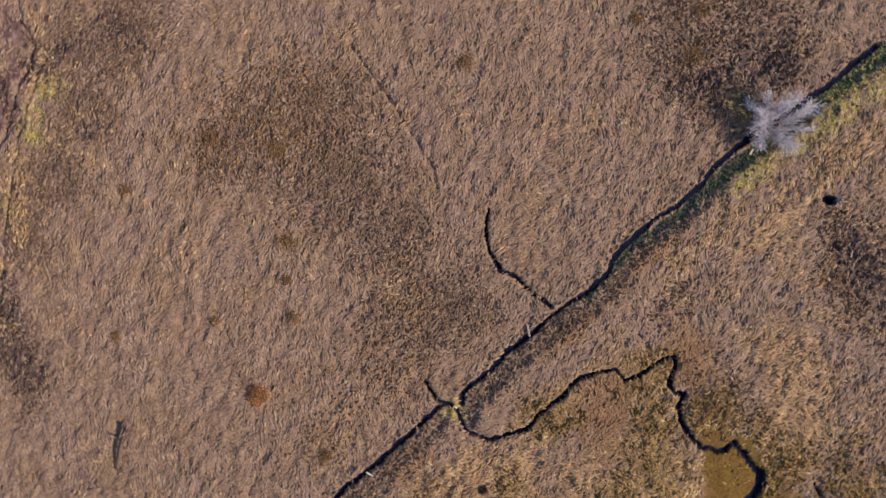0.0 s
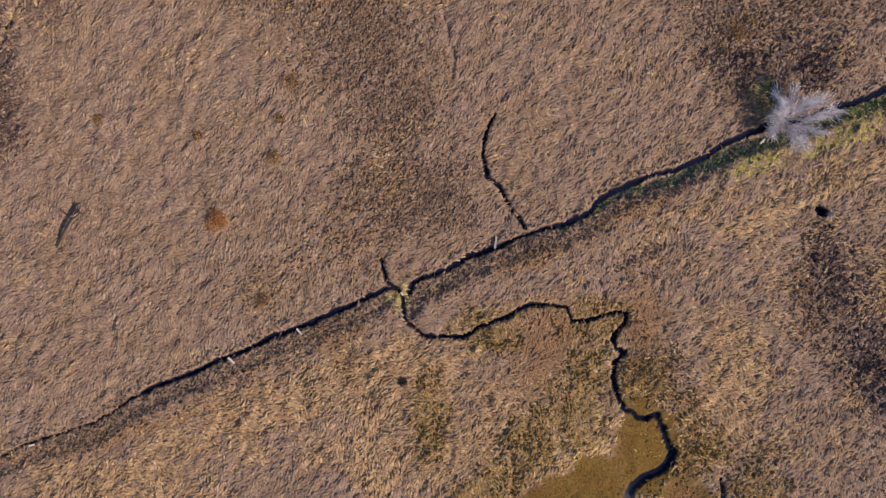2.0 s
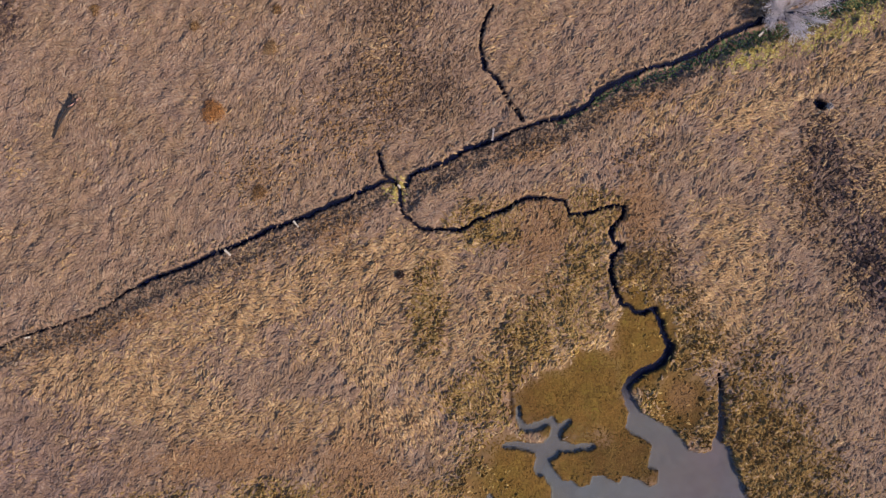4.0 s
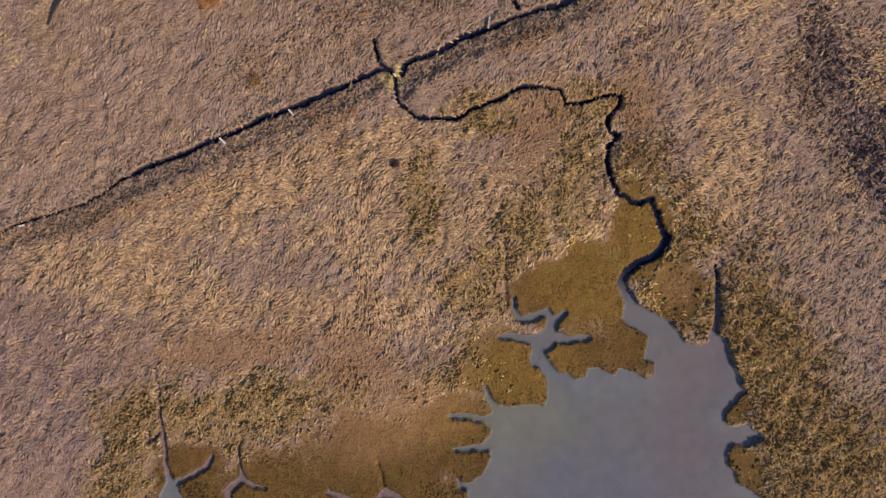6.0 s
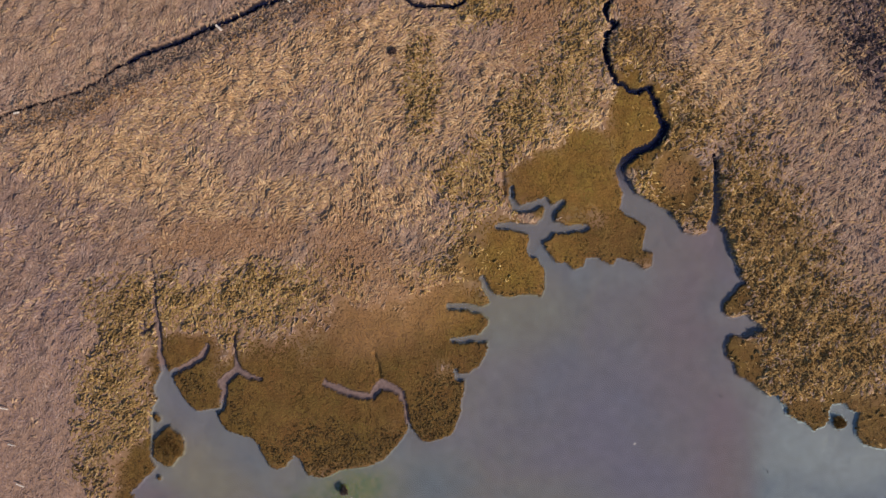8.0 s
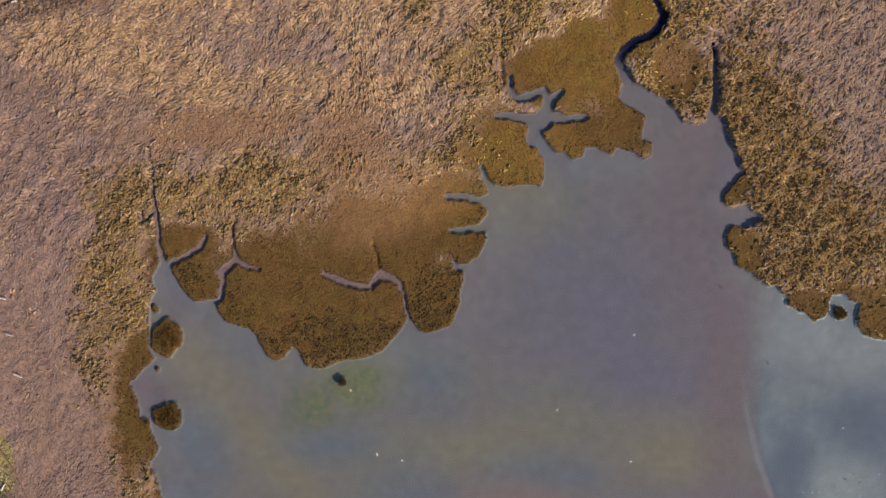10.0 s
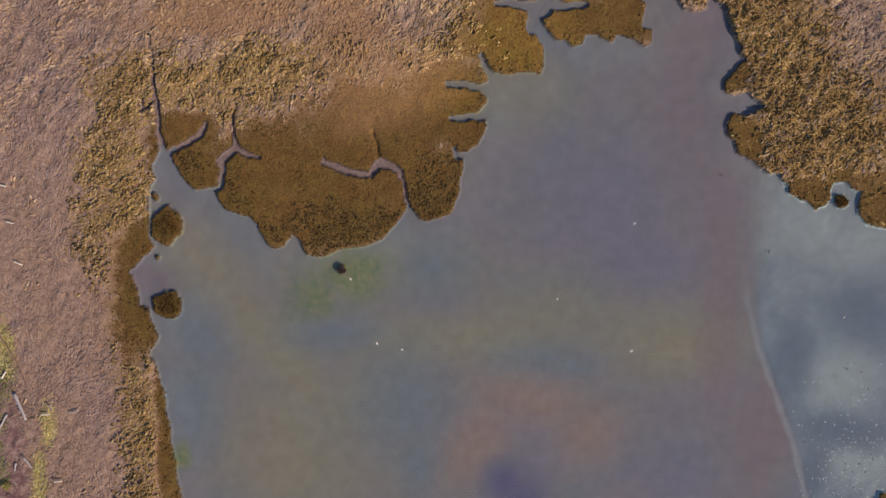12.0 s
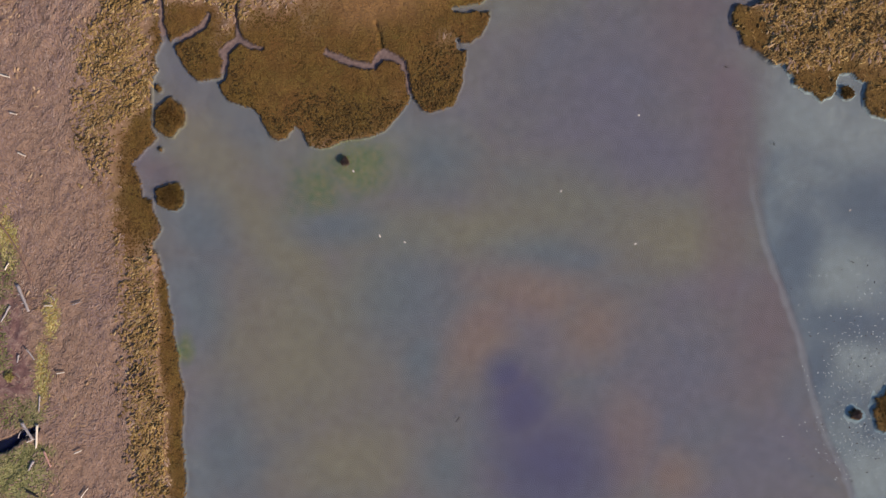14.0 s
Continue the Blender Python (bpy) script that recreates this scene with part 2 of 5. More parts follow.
# ---- plan of the marsh: channels as (x, y, width), shores as (x, y) ----
CHANNELS = {}
CHANNELS["ditch_west"] = [(-83.8, 8.2, 0.15), (-77.8, 10.8, 0.15), (-73.8, 12.5, 0.15), (-67.8, 14.2, 0.15), (-62.8, 15.7, 0.15), (-57.8,
    19.3, 0.15), (-52.8, 21.9, 0.72), (-47.8, 23.8, 0.72), (-43.8, 25.4, 0.72), (-40.3, 27.1, 0.72), (-37.8, 27.8, 0.72), (-33.8, 29.6,
    0.77), (-30.8, 31.3, 0.77), (-26.8, 32.4, 0.77), (-22.8, 34.3, 0.77), (-18.8, 35.8, 0.77), (-13.8, 38.1, 0.77), (-11.6, 39.4, 0.5),
    (-9.3, 39.4, 0.39)]
CHANNELS["ditch_east"] = [(-7, 38.4, 0.63), (-6.3, 40.7, 0.7), (-3.8, 41.4, 0.77), (0.3, 43, 0.84), (3.3, 44.9, 0.84), (6.8, 46.2, 0.77),
    (9.3, 47, 0.63), (13.4, 48.8, 0.42), (17.4, 50.1, 0.56), (20.4, 50.4, 0.84), (22.9, 51.7, 0.91), (25.6, 53.1, 0.91),
    (27, 54.9, 0.91), (29.4, 56.6, 0.84), (32, 57.5, 1.05), (35.5, 59.3, 0.63), (40.5, 60.4, 0.72), (44.5, 62.1, 0.82),
    (47.5, 63.6, 0.96), (50.6, 65.6, 1.06), (54.6, 67.2, 1.16), (57.1, 68, 1.16), (60.6, 68.5, 1.06), (64.6, 69.8, 0.77),
    (67.6, 71, 1.05), (71.7, 72.1, 0.96), (75.2, 73.2, 1.05), (77.5, 74.4, 1.05), (82.7, 76.3, 1.05)]
CHANNELS["spur_north"] = [(8.4, 70.4, 0.3), (7.4, 68.4, 0.36), (6.5, 65.9, 0.42), (6.2, 63.9, 0.48), (6.4, 61.6, 0.48), (7.2, 59.2, 0.55),
    (8.8, 57.7, 0.55), (9.8, 56.4, 0.55), (10.8, 53.9, 0.55), (12.9, 51.4, 0.55), (13.6, 50.1, 0.55)]
FURROW = [(-5.9, 106, 0.3), (-3.5, 98.1, 0.3), (-2, 93.2, 0.3), (0.2, 85.3, 0.3), (0.4, 82.8, 0.4), (1.3, 80.7, 0.5), (0.7, 76.4, 0.5),
    (2.9, 74.2, 0.3), (4.6, 72.2, 0.3), (6, 70.8, 0.4), (7.4, 69.4, 0.4)]
CHANNELS["junction"] = [(-11.9, 44.4, 0.66), (-11.5, 42.4, 0.58), (-10.9, 40.6, 0.51), (-9, 39.4, 0.51), (-8.2, 37.8, 0.51), (-8, 35.9,
    0.58), (-7.9, 34.1, 0.44), (-6.5, 32.8, 0.36), (-4.9, 31.4, 0.44), (-3.7, 30.9, 0.58)]
CHANNELS["creek_upper"] = [(-3.7, 30.9, 0.48), (-0.9, 30.8, 0.6), (2.1, 30.6, 0.54), (5.1, 32.2, 0.54), (8.1, 33.4, 0.54), (11.1, 34.4,
    0.54), (12.6, 35.8, 0.54), (15.1, 36.5, 0.54), (18.6, 36.4, 0.54), (21.1, 35.9, 0.42), (21.9, 33.4, 0.48), (25.1, 33.6, 0.54), (28.1,
    34.7, 0.54), (31.1, 35.1, 0.54), (31.8, 34.6, 0.54), (31.4, 32.7, 0.65), (29.9, 31.4, 0.71), (29.4, 30, 0.71), (30.1, 28.7, 0.65), (31.6, 27.8, 0.65)]
CHANNELS["creek_lower"] = [(31.6, 27.8, 0.65), (29.8, 25.8, 0.75), (29.4, 23.3, 0.75), (29.9, 21.3, 0.8), (30.6, 19.3, 0.8), (31.6, 17.5, 0.75),
    (32.9, 17.1, 0.6), (33.9, 16, 0.7), (35.7, 15.7, 0.8), (37.3, 16.6, 0.8), (38.4, 14.2, 0.9), (39.2, 11.7, 1),
    (40.4, 9.7, 1.3), (39.7, 7.9, 1.5), (37.8, 6.1, 1.2), (35.2, 5.1, 1.3), (33.2, 3.7, 1.5), (32.4, 1.8, 1.6),
    (33.2, -0.6, 1.7), (34.2, -3.1, 2.2), (34.8, -4.7, 2.6)]
CREEK_TWIG = [(26.9, 40.7, 0.4), (27.6, 37.9, 0.5), (27.8, 35.1, 0.5)]
CHANNELS["inlet_far_west"] = [(-51.1, -13.7, 0.23), (-50.7, -17.7, 0.32), (-50.3, -22.7, 0.39), (-49.7, -26.2, 0.71), (-49.6, -30.7, 0.86),
    (-48.8, -34.2, 1.25)]
CHANNELS["inlet_far_west_side"] = [(-52.5, -24.9, 0.52), (-52.6, -26.9, 0.52), (-51.1, -26, 0.3), (-50.1, -24.3, 0.3)]
CHANNELS["inlet_west"] = [(-47.8, -34.3, 0.88), (-44.4, -32.8, 1.17), (-42.3, -31.5, 1.17), (-41.1, -29.5, 0.78)]
CHANNELS["inlet_mid_west"] = [(-36.3, -27.7, 0.2), (-36.1, -31.7, 0.41), (-35.8, -33.5, 1.42), (-37.4, -34.9, 1.42), (-38.6, -36.2, 1.42),
    (-38, -37.5, 1.12), (-38.6, -40.5, 0.91)]
CHANNELS["inlet_mid_west_side"] = [(-35.8, -33.7, 1.17), (-33.8, -34.8, 0.78), (-31.6, -35.4, 0.58)]
CHANNELS["inlet_mid"] = [(-20.1, -35.9, 0.98), (-17.3, -37.4, 1.17), (-14.3, -38.4, 1.07), (-11.8, -38.4, 1.07), (-10.1, -36.2, 1.56), (-8.5, -36.9, 1.36), (-6.8, -37.9, 1.17), (-6.1, -39.7, 0.64), (-5.7, -42.2, 0.59), (-5.1, -44.2, 0.59)]
INLET_FURROW = [(-11.3, -30.7, 0.3), (-10.9, -32.9, 0.4), (-10.5, -35.1, 0.8)]
CHANNELS["arm_a"] = [(13.2, -1.1, 0.58), (13.1, -3.1, 0.8), (14, -5, 1.15), (16.7, -4.5, 1.61), (19, -3.7, 1.38), (20, -5.1, 1.61), (19.4,
    -7.6, 2.76), (17.7, -9.6, 2.53), (17.2, -12.2, 2.76)]
CHANNELS["arm_b"] = [(10.6, -8.2, 1.03), (13.2, -8, 1.26), (16.2, -8.6, 1.84), (18.2, -9.1, 2.3)]
CHANNELS["arm_c"] = [(22, -3.9, 1.03), (20.7, -4.9, 1.61), (20, -6.1, 1.61)]
CHANNELS["arm_d"] = [(26.4, -8.3, 1.15), (23.3, -8.7, 1.26), (20.8, -8.3, 2.07), (18.8, -9.7, 2.07)]
CHANNELS["arm_e"] = [(7.8, -17.2, 0.7), (8.4, -19.2, 1), (10.2, -21.3, 1.4), (12.2, -22.3, 1.6)]
CHANNELS["arm_f"] = [(2.1, -22.5, 1.15), (5.2, -22.6, 1.15), (7.7, -23, 1.15), (10.2, -22.3, 1.38)]
CHANNELS["arm_g"] = [(2.7, -28.4, 0.8), (4.7, -28.3, 1.15), (7.2, -28.1, 1.38), (10.2, -27.6, 1.61)]
CHANNELS["arm_h"] = [(2.9, -34, 0.8), (3.6, -35.3, 1), (5.2, -35, 1.2)]
CHANNELS["east_slot"] = [(49, 5, 0.4), (49.3, 1.9, 0.7), (49.5, -2.1, 0.9), (49.5, -5.1, 1.2), (48.7, -8.4, 1.8)]
RUT_A = [(-56, 135.9, 0.3), (-58.8, 129.7, 0.3), (-59.1, 126.9, 0.3), (-58.3, 122.8, 0.35), (-59.8, 119.7, 0.5), (-62.6, 117,
    0.35), (-66.5, 112.1, 0.5), (-68.5, 108.9, 0.5), (-73.8, 104.2, 0.3), (-75.7, 100.3, 0.35), (-77.3, 97.2, 0.45), (-80.2, 94.9, 0.45)]
RUT_B = [(-77.2, 93.7, 0.18), (-77.7, 90.7, 0.24), (-78.4, 88.4, 0.3), (-80.4, 86.1, 0.3)]
RUT_C = [(-56.8, 120.6, 0.12), (-60, 116.7, 0.15), (-63.4, 112.1, 0.15), (-66.6, 107.4, 0.15), (-68.9, 103, 0.15), (-74.9, 91.5,
    0.15), (-76.2, 87.1, 0.2), (-78.6, 82.1, 0.2), (-81.1, 80.2, 0.2)]
# hollow dug in place of the dark shadow beside the tipped stump
CHANNELS["stump_shade_pit"] = [(66.2, 53.1, 1.2), (67, 52.8, 1.5)]
CHANNELS["north_pool"] = [(27.1, 106.2, 0.8), (31.8, 106, 1.8), (36.8, 106.1, 1.4), (39.4, 108.5, 2)]
CHANNELS["south_west_pool"] = [(-85, -110.4, 4), (-80.9, -107.3, 2.6), (-76.8, -105.5, 1.6), (-74.2, -103.9, 1.2), (-72.1, -103.1, 0.4)]
FIELD_FURROWS = [
    [(11.1, 9.8, 0.3), (11.6, 5.7, 0.4), (11.3, 1.2, 0.4), (11.7, -2.4, 0.6)],
    [(10.8, -1.9, 0.5), (8.6, -2.2, 0.4), (5.5, -3.6, 0.5), (2.3, -4.6, 0.3)],
    [(-59, 26.9, 0.3), (-58.7, 22.9, 0.3), (-58.5, 17.4, 0.4)],
    [(-68, 24.4, 0.2), (-67.4, 21.4, 0.3), (-66.3, 16.9, 0.3)],
    [(-75.6, 36.3, 0.2), (-77.2, 28.9, 0.3), (-76.3, 23.9, 0.2)],
    [(49.4, 8.7, 0.2), (49.4, 4.6, 0.4), (49.8, 0.6, 0.5)],
    [(-44.5, 4.9, 0.1), (-47.5, 1.9, 0.2)],
    [(-35.9, -25.6, 0.2), (-36.3, -28.1, 0.4), (-36.5, -33.2, 0.6)],
    [(-44.6, -13.5, 0.2), (-44.1, -12, 0.2)]]
DITCH_FLOOR = [(20.4, 49.8, 1.4), (30.5, 56, 1.55), (40.5, 58.8, 2.11), (50.6, 63.5, 2.81), (60.6, 66.3, 2.81), (67.7, 69.3, 2.52),
    (77.5, 72.5, 2.52), (84.8, 75.2, 2.52)]

SHORE_NORTH = [(33.1, -2.6), (32.3, -5.1), (33.6, -6.2), (36.4, -7.6), (37.4, -8.2), (36.9, -10.2), (36.4, -12.2), (38.4, -12.8), (38.3,
    -15.2), (36.9, -15.7), (34.9, -14.7), (31.9, -14), (31.4, -15.2), (29.4, -14.3), (28.3, -13.7), (26.8, -14), (25.8, -15.3), (24.3,
    -15.7), (22.8, -14.4), (21.3, -14.7), (19.8, -13.4), (18.7, -11.2), (17.2, -12.8), (18.8, -15.7), (19, -19.3), (18.3, -20.8), (15.2,
    -20.4), (12.7, -20.8), (10.7, -20.3), (8.7, -20.7), (9.2, -22), (7.7, -23.7), (9, -24.7), (9, -26), (7.7, -27.2), (8.4, -28.3), (9.2,
    -28.6), (8.4, -31.4), (7.2, -33.5), (5.2, -34.3)]
SHORE_LOBE = [(4.9, -34.5), (4.5, -37.7), (4.2, -40.7), (3.2, -43.8), (2.2, -45.8), (0.7, -46.5), (-1.3, -46.8), (-3.3, -46.3), (-4.5,
    -44.7), (-5.5, -44.5), (-7.1, -46.8), (-9.4, -49.8), (-11.9, -51.1), (-14.4, -51.3), (-17.4, -51.8), (-19.9, -52.8), (-21.4, -53.3),
    (-23.4, -52.8), (-24.9, -49.7), (-25.9, -49.2), (-26.9, -51.3), (-29, -51.8), (-30.5, -50.7), (-31.9, -47.7), (-33.4, -46.2), (-37.4,
    -44.9), (-38.9, -43.2), (-39.2, -41.7), (-38.2, -40.4), (-41.4, -40.8), (-43.4, -41.3), (-45.2, -39.5), (-46.6, -36.9), (-47.6, -34.2)]
SHORE_WEST = [(-49.4, -33.9), (-50.6, -36.7), (-50.2, -39.2), (-51.2, -40.9), (-51.5, -49.7), (-50.5, -51.2), (-52, -52.7), (-54.8, -55.5),
    (-53.6, -58), (-53, -61.6), (-51.4, -62), (-50.7, -65.4), (-49.7, -67.1), (-51.4, -70.2), (-49.7, -73.9), (-48.7, -77.9), (-48, -83),
    (-47.1, -89), (-46.5, -94.1), (-45.8, -97.1), (-46.4, -103.2), (-46.2, -107.3), (-45.4, -112.4), (-45.9, -115.6), (-45.3, -123.6)]
SHORE_EAST = [(35.5, -2.5), (37.4, -3.6), (38.9, -4.6), (41.4, -5.7), (42.9, -7.2), (44, -9.2), (46, -9.8), (48, -8.8), (49.5, -7.7), (51.2,
    -9.2), (52.1, -10.7), (52.6, -13.2), (53.1, -15.2), (54.6, -17.9), (53.2, -19.3), (51.7, -20.8), (51, -22.3), (50.8, -23.5), (52.7,
    -24.5), (55.2, -24.3), (57.3, -25.4), (58.1, -26.6), (55.8, -27.2), (52.7, -27.5), (51.6, -28.7), (52, -31.5), (53.8, -34.6), (55.4,
    -35.6), (58, -37.3), (59.5, -38.8), (61.8, -38.6), (63, -41.8), (64.6, -42.8), (67.1, -44.6), (68.3, -45.1), (69.3, -43.8), (70.6,
    -42.8), (70.6, -40.3), (73.1, -39.1), (74.4, -41), (76.1, -41.8), (74.7, -43.8), (75, -45.9), (76.7, -47.4), (80, -47.9)]
POND = SHORE_NORTH + SHORE_LOBE + SHORE_WEST + [(-44, -190), (40, -260), (200, -250), (230, -100), (120, -60)] + SHORE_EAST[::-1]

# plant zones as soft ellipses: x, y, half width, half height, turn
ZONES = {}
ZONES["moss"] = [(34.8, 10, 4.8, 8.5, 0), (14.2, -15.2, 8, 7.5, 0), (28.3, -11.7, 10.5, 5, 0), (34.4, -9.2, 6, 6, 0), (4.1, -25.3, 8, 7, 0), (6.2, -30.9, 6, 5, 0),
    (1.6, -26.8, 9, 7.5, 0), (-11, -33.4, 15, 10.5, 0), (-30.2, -38.5, 12, 10, 0), (-44.3, -32.3, 6, 5, 0), (-45.3, -37.4, 6, 6.5, 0), (51.9, -20.1, 3.6, 3.6, 0),
    (54, -32, 3.6, 4.4, 0), (-21.4, -43.7, 19, 10, 0), (20.4, -0.9, 7.5, 5.5, 0), (25.9, 3.7, 5.5, 4.5, 30), (35, 11.7, 4.5, 6, 0), (34, 4.7, 3, 3, 0)]
ZONES["gold"] = [(-31.4, 19.6, 28.1, 4.8, 17), (-8.3, 22.3, 11, 7.5, 0), (-1.8, 12.8, 5.5, 11, 0), (-14.4, 9.8, 6, 6, 0),
    (-60.6, 4.3, 19.1, 5, -4), (-45.6, -2.3, 17.1, 5, -12), (-19.5, -3.8, 18.1, 4.2, 0), (26.3, 29.8, 4.5, 6, 0),
    (15.8, 15.8, 8.5, 9, 30), (26.9, 12.8, 4, 6, 0), (47.6, 13.7, 6, 7.5, 0), (51, 23.8, 6, 9, 0), (8.7, 14.8, 5, 8, 0)]
ZONES["tussock"] = [(10.2, -16.2, 3, 4, 0), (67, -32.6, 17.5, 13, 0), (44.3, 10, 6, 6, 0), (41.4, -5.1, 6, 3.5, 0), (62.8, -22.4, 6, 7, 0), (6.2, -14.2, 5, 4, 0), (69.8, -33.1, 13, 6, 0), (38.6, -2.4, 4.5, 5.5, 0), (46.7, -2.4, 3.5, 7, 0), (41.1, 4.7, 6, 2.2, 0), (42, 11.2, 6, 7, 0), (35.4, 23.3, 4.5, 6, 0), (54.6, -9.2, 7.5, 17.1, 0), (61.8, -15.3, 8, 13, 20), (68.1, -29.5, 14, 9, 0)]
ZONES["straw"] = [(-30.7, -21.1, 13.5, 6.2, 6), (-46.7, -22.6, 6, 5.5, 0), (-55.2, -24.1, 6.5, 7, 0), (-35.7, -27.1, 3.5, 6, 0), (-55.3, -37.2, 8, 8, 0), (-57.9, -47.3, 6, 9, 0), (2.5, -17.5, 7.5, 5.5, 0), (7.5, -11, 5.5, 5, 0), (13, 0, 9, 4.5, 0), (5.7, 0.2, 6.5, 4.5, 0), (25.8, 33.3, 6, 4.5, 0), (22.2, 17, 6, 8, 0), (-53, -46.8, 4, 20, 0)]
ZONES["straw_more"] = [(-53.4, -66.9, 3.6, 12, 0), (-52.8, -83, 4.2, 15, 0), (-51.2, -101.2, 4.4, 16, 0), (-53.4, -40.7, 4, 12, 0), (-54, -52.7, 4, 5, 0),
    (14.8, 11.8, 5.5, 6, 30), (24.8, 25.8, 4.5, 6.5, 0), (7.7, 31.3, 6.5, 3.5, 0), (-3.8, 16.8, 3.5, 8.5, 0), (10.3, 5.2, 5, 4.5, 0)]
ZONES["ochre"] = [(27.3, 2.9, 11, 9, 0), (34.8, 10, 6, 10, 0), (15.2, -13.2, 9, 8, 0), (-1.9, -21.3, 12, 6, 0)]
ZONES["mauve"] = [(-68.5, -87, 15, 40, 0), (-72.2, -51.8, 12, 25, 0), (-72.2, -18.1, 17, 20, 0),
    (-62, -85, 9, 45, 0)]
ZONES["short"] = [(-37.6, -10.5, 15, 3.4, 3), (-13.6, -13.5, 6.5, 7.5, 0), (-8.6, -23.6, 11, 6, 20), (17.3, 30.3, 5.5, 6.5, 0),
    (34.8, 33.3, 4, 6, 0), (30.1, 33.9, 8, 4, 0), (-18.8, 31.9, 6, 3, 20),
    (-62.8, 12.5, 16, 2.2, 15), (57.6, -9.2, 3, 3, 0), (15.1, 22, 5, 6, 0), (15.4, 44.8, 8, 2.2, 22),
    (33.5, 53.3, 9, 1.6, 22), (20.4, 35.1, 4, 4, 0)]
ZONES["shrub"] = [(-14.5, 85.3, 10, 15, 20), (-9.6, 71.4, 8, 7, 0), (-18.4, 96.2, 13, 9, 0), (-7.7, 56.5, 12, 8, 0),
    (58.4, 89.1, 14, 14, 0), (53.5, 75.2, 7, 5, 0), (-31.2, 94.2, 8, 6, 0), (37.7, 23.8, 6, 5, 0),
    (-70.7, 94.3, 6, 7, 0), (-62.7, 98.2, 7, 4, 0), (67.1, 40.9, 6, 9, 0), (-78.5, 72.7, 4, 9, 0), (53.5, 80.2, 9, 6, 0),
    (74.2, 35.8, 9, 11, 0), (-45.8, 119.3, 12, 8, 0), (-62, 99.7, 6, 6, 0), (-53.7, 108.4, 6, 6, 0),
    (-80.3, 71.1, 4, 11, 0)]
ZONES["thicket"] = [(-78.5, 74.7, 3.5, 11, 0), (-54, 119.7, 6, 1.8, 18), (-44.1, 121.3, 2.6, 3.2, 0), (-41.1, 116.2, 2, 1.5, 0), (-54.8,
    105.2, 2.6, 1.5, 0), (69.2, 39.9, 2.4, 8.5, 22), (74.3, 29.2, 6.2, 8.5, 20), (67.1, 48, 1.6, 3, 0), (53.3, 77, 4, 3, -40), (57.5, 80.2,
    9.5, 4.5, 10), (50.4, 79.7, 3, 2.6, 0), (64.5, 78.7, 5, 4, 0), (70.1, 40, 4.2, 10.5, 30), (77.2, 27, 5.6, 12, 22), (-59.1, 124.6, 1, 2.8, 0), (-65.8, 113.4, 1.2, 5.5, 0), (-60.2, 119.3, 1.2, 1.8, 0),
    (75.7, 26.8, 5, 13, 20)]
ZONES["rust"] = [(51.4, 83.7, 4, 2.5, 0), (54.4, 92.1, 4, 2, 0), (15.4, 45.3, 6, 1.4, 20), (32.5, 52.8, 6, 1.2, 20), (-26.5, 77, 3, 3, 0),
    (-31.9, 36.5, 4, 3, 0), (-25.3, 94.2, 7, 5, 0), (-23.4, 91.3, 5, 4, 0), (-15.4, 92.2, 6, 5, 0),
    (-17.9, 26.3, 4, 2, 0), (-24, 100.8, 13, 8, 0), (-19.3, 30.8, 4, 2.5, 20), (-30.3, 26.9, 4, 2.5, 20),
    (-36.4, 23.9, 4, 2, 20),
    (55.1, 65.1, 6, 1.4, 20), (71.2, 70.6, 6, 1.6, 20)]
ZONES["green"] = [(-58.3, 114.6, 2.8, 2.2, 0), (-63.9, 107.6, 2, 2.4, 0), (-62.1, 111.2, 1.6, 2, 0), (-71.6, 95.5, 1.4, 3.6, 0),
    (55.1, 61.8, 7.5, 2.2, 20), (64.7, 64.9, 6.5, 2.7, 22), (73.2, 68, 7, 3.2, 25), (80.8, 70.3, 4, 3.2, 22),
    (56.7, 73.4, 2.6, 2.4, -40), (-8.9, 37.8, 2.2, 2.2, 0), (-77.4, -69.9, 1.6, 5, 0), (-71.2, -93.1, 1.4, 5.5, 0),
    (-69.5, -83, 1.4, 4, 0)]
ZONES["bare"] = [(-61.3, 125.4, 3.4, 6, 0), (-62.7, 118.6, 2.2, 3, 0), (-67.7, 113, 2.4, 6, 0), (-77.9, 98.4, 2.6, 9, 0), (-78.9, 89.5, 1.8,
    7, 0), (-76.6, 103.2, 3, 5, 0), (-77.1, -85.5, 3.2, 6, 0), (-76.2, -93.6, 3.8, 5, 0), (-78, -74.9, 2.2, 4, 0), (-77.3, -100.7, 4, 3, 0)]
ZONES["moss_shore"] = [(-1.3, -41.7, 8.5, 10, 0), (-43.4, -37.7, 6, 5.5, 0), (-34.4, -43.7, 7, 5, 0), (-48.2, -47.5, 3.6, 3.8, 0), (-48.6, -61.8, 3.8, 3.8, 0), (-52.5, -51.7, 4.5, 4.5, 0),
    (66.6, -42.3, 4.6, 3.2, 0), (72.1, -42.8, 3.6, 4.6, 0), (79.2, -44.4, 6, 5, 0), (-53.2, -61.8, 4.5, 9, 0), (-48.2, -76.9, 2.4, 10, 0), (-47.7, -87, 2.4, 17, 0),
    (-46.8, -103.2, 2.4, 15, 0), (-44.9, -115.4, 3, 6, 0), (42.6, 0.4, 4.2, 4.6, 0), (30.5, -2.6, 2.8, 3.8, 0), (27.9, 0.6, 4, 4.5, 0)]
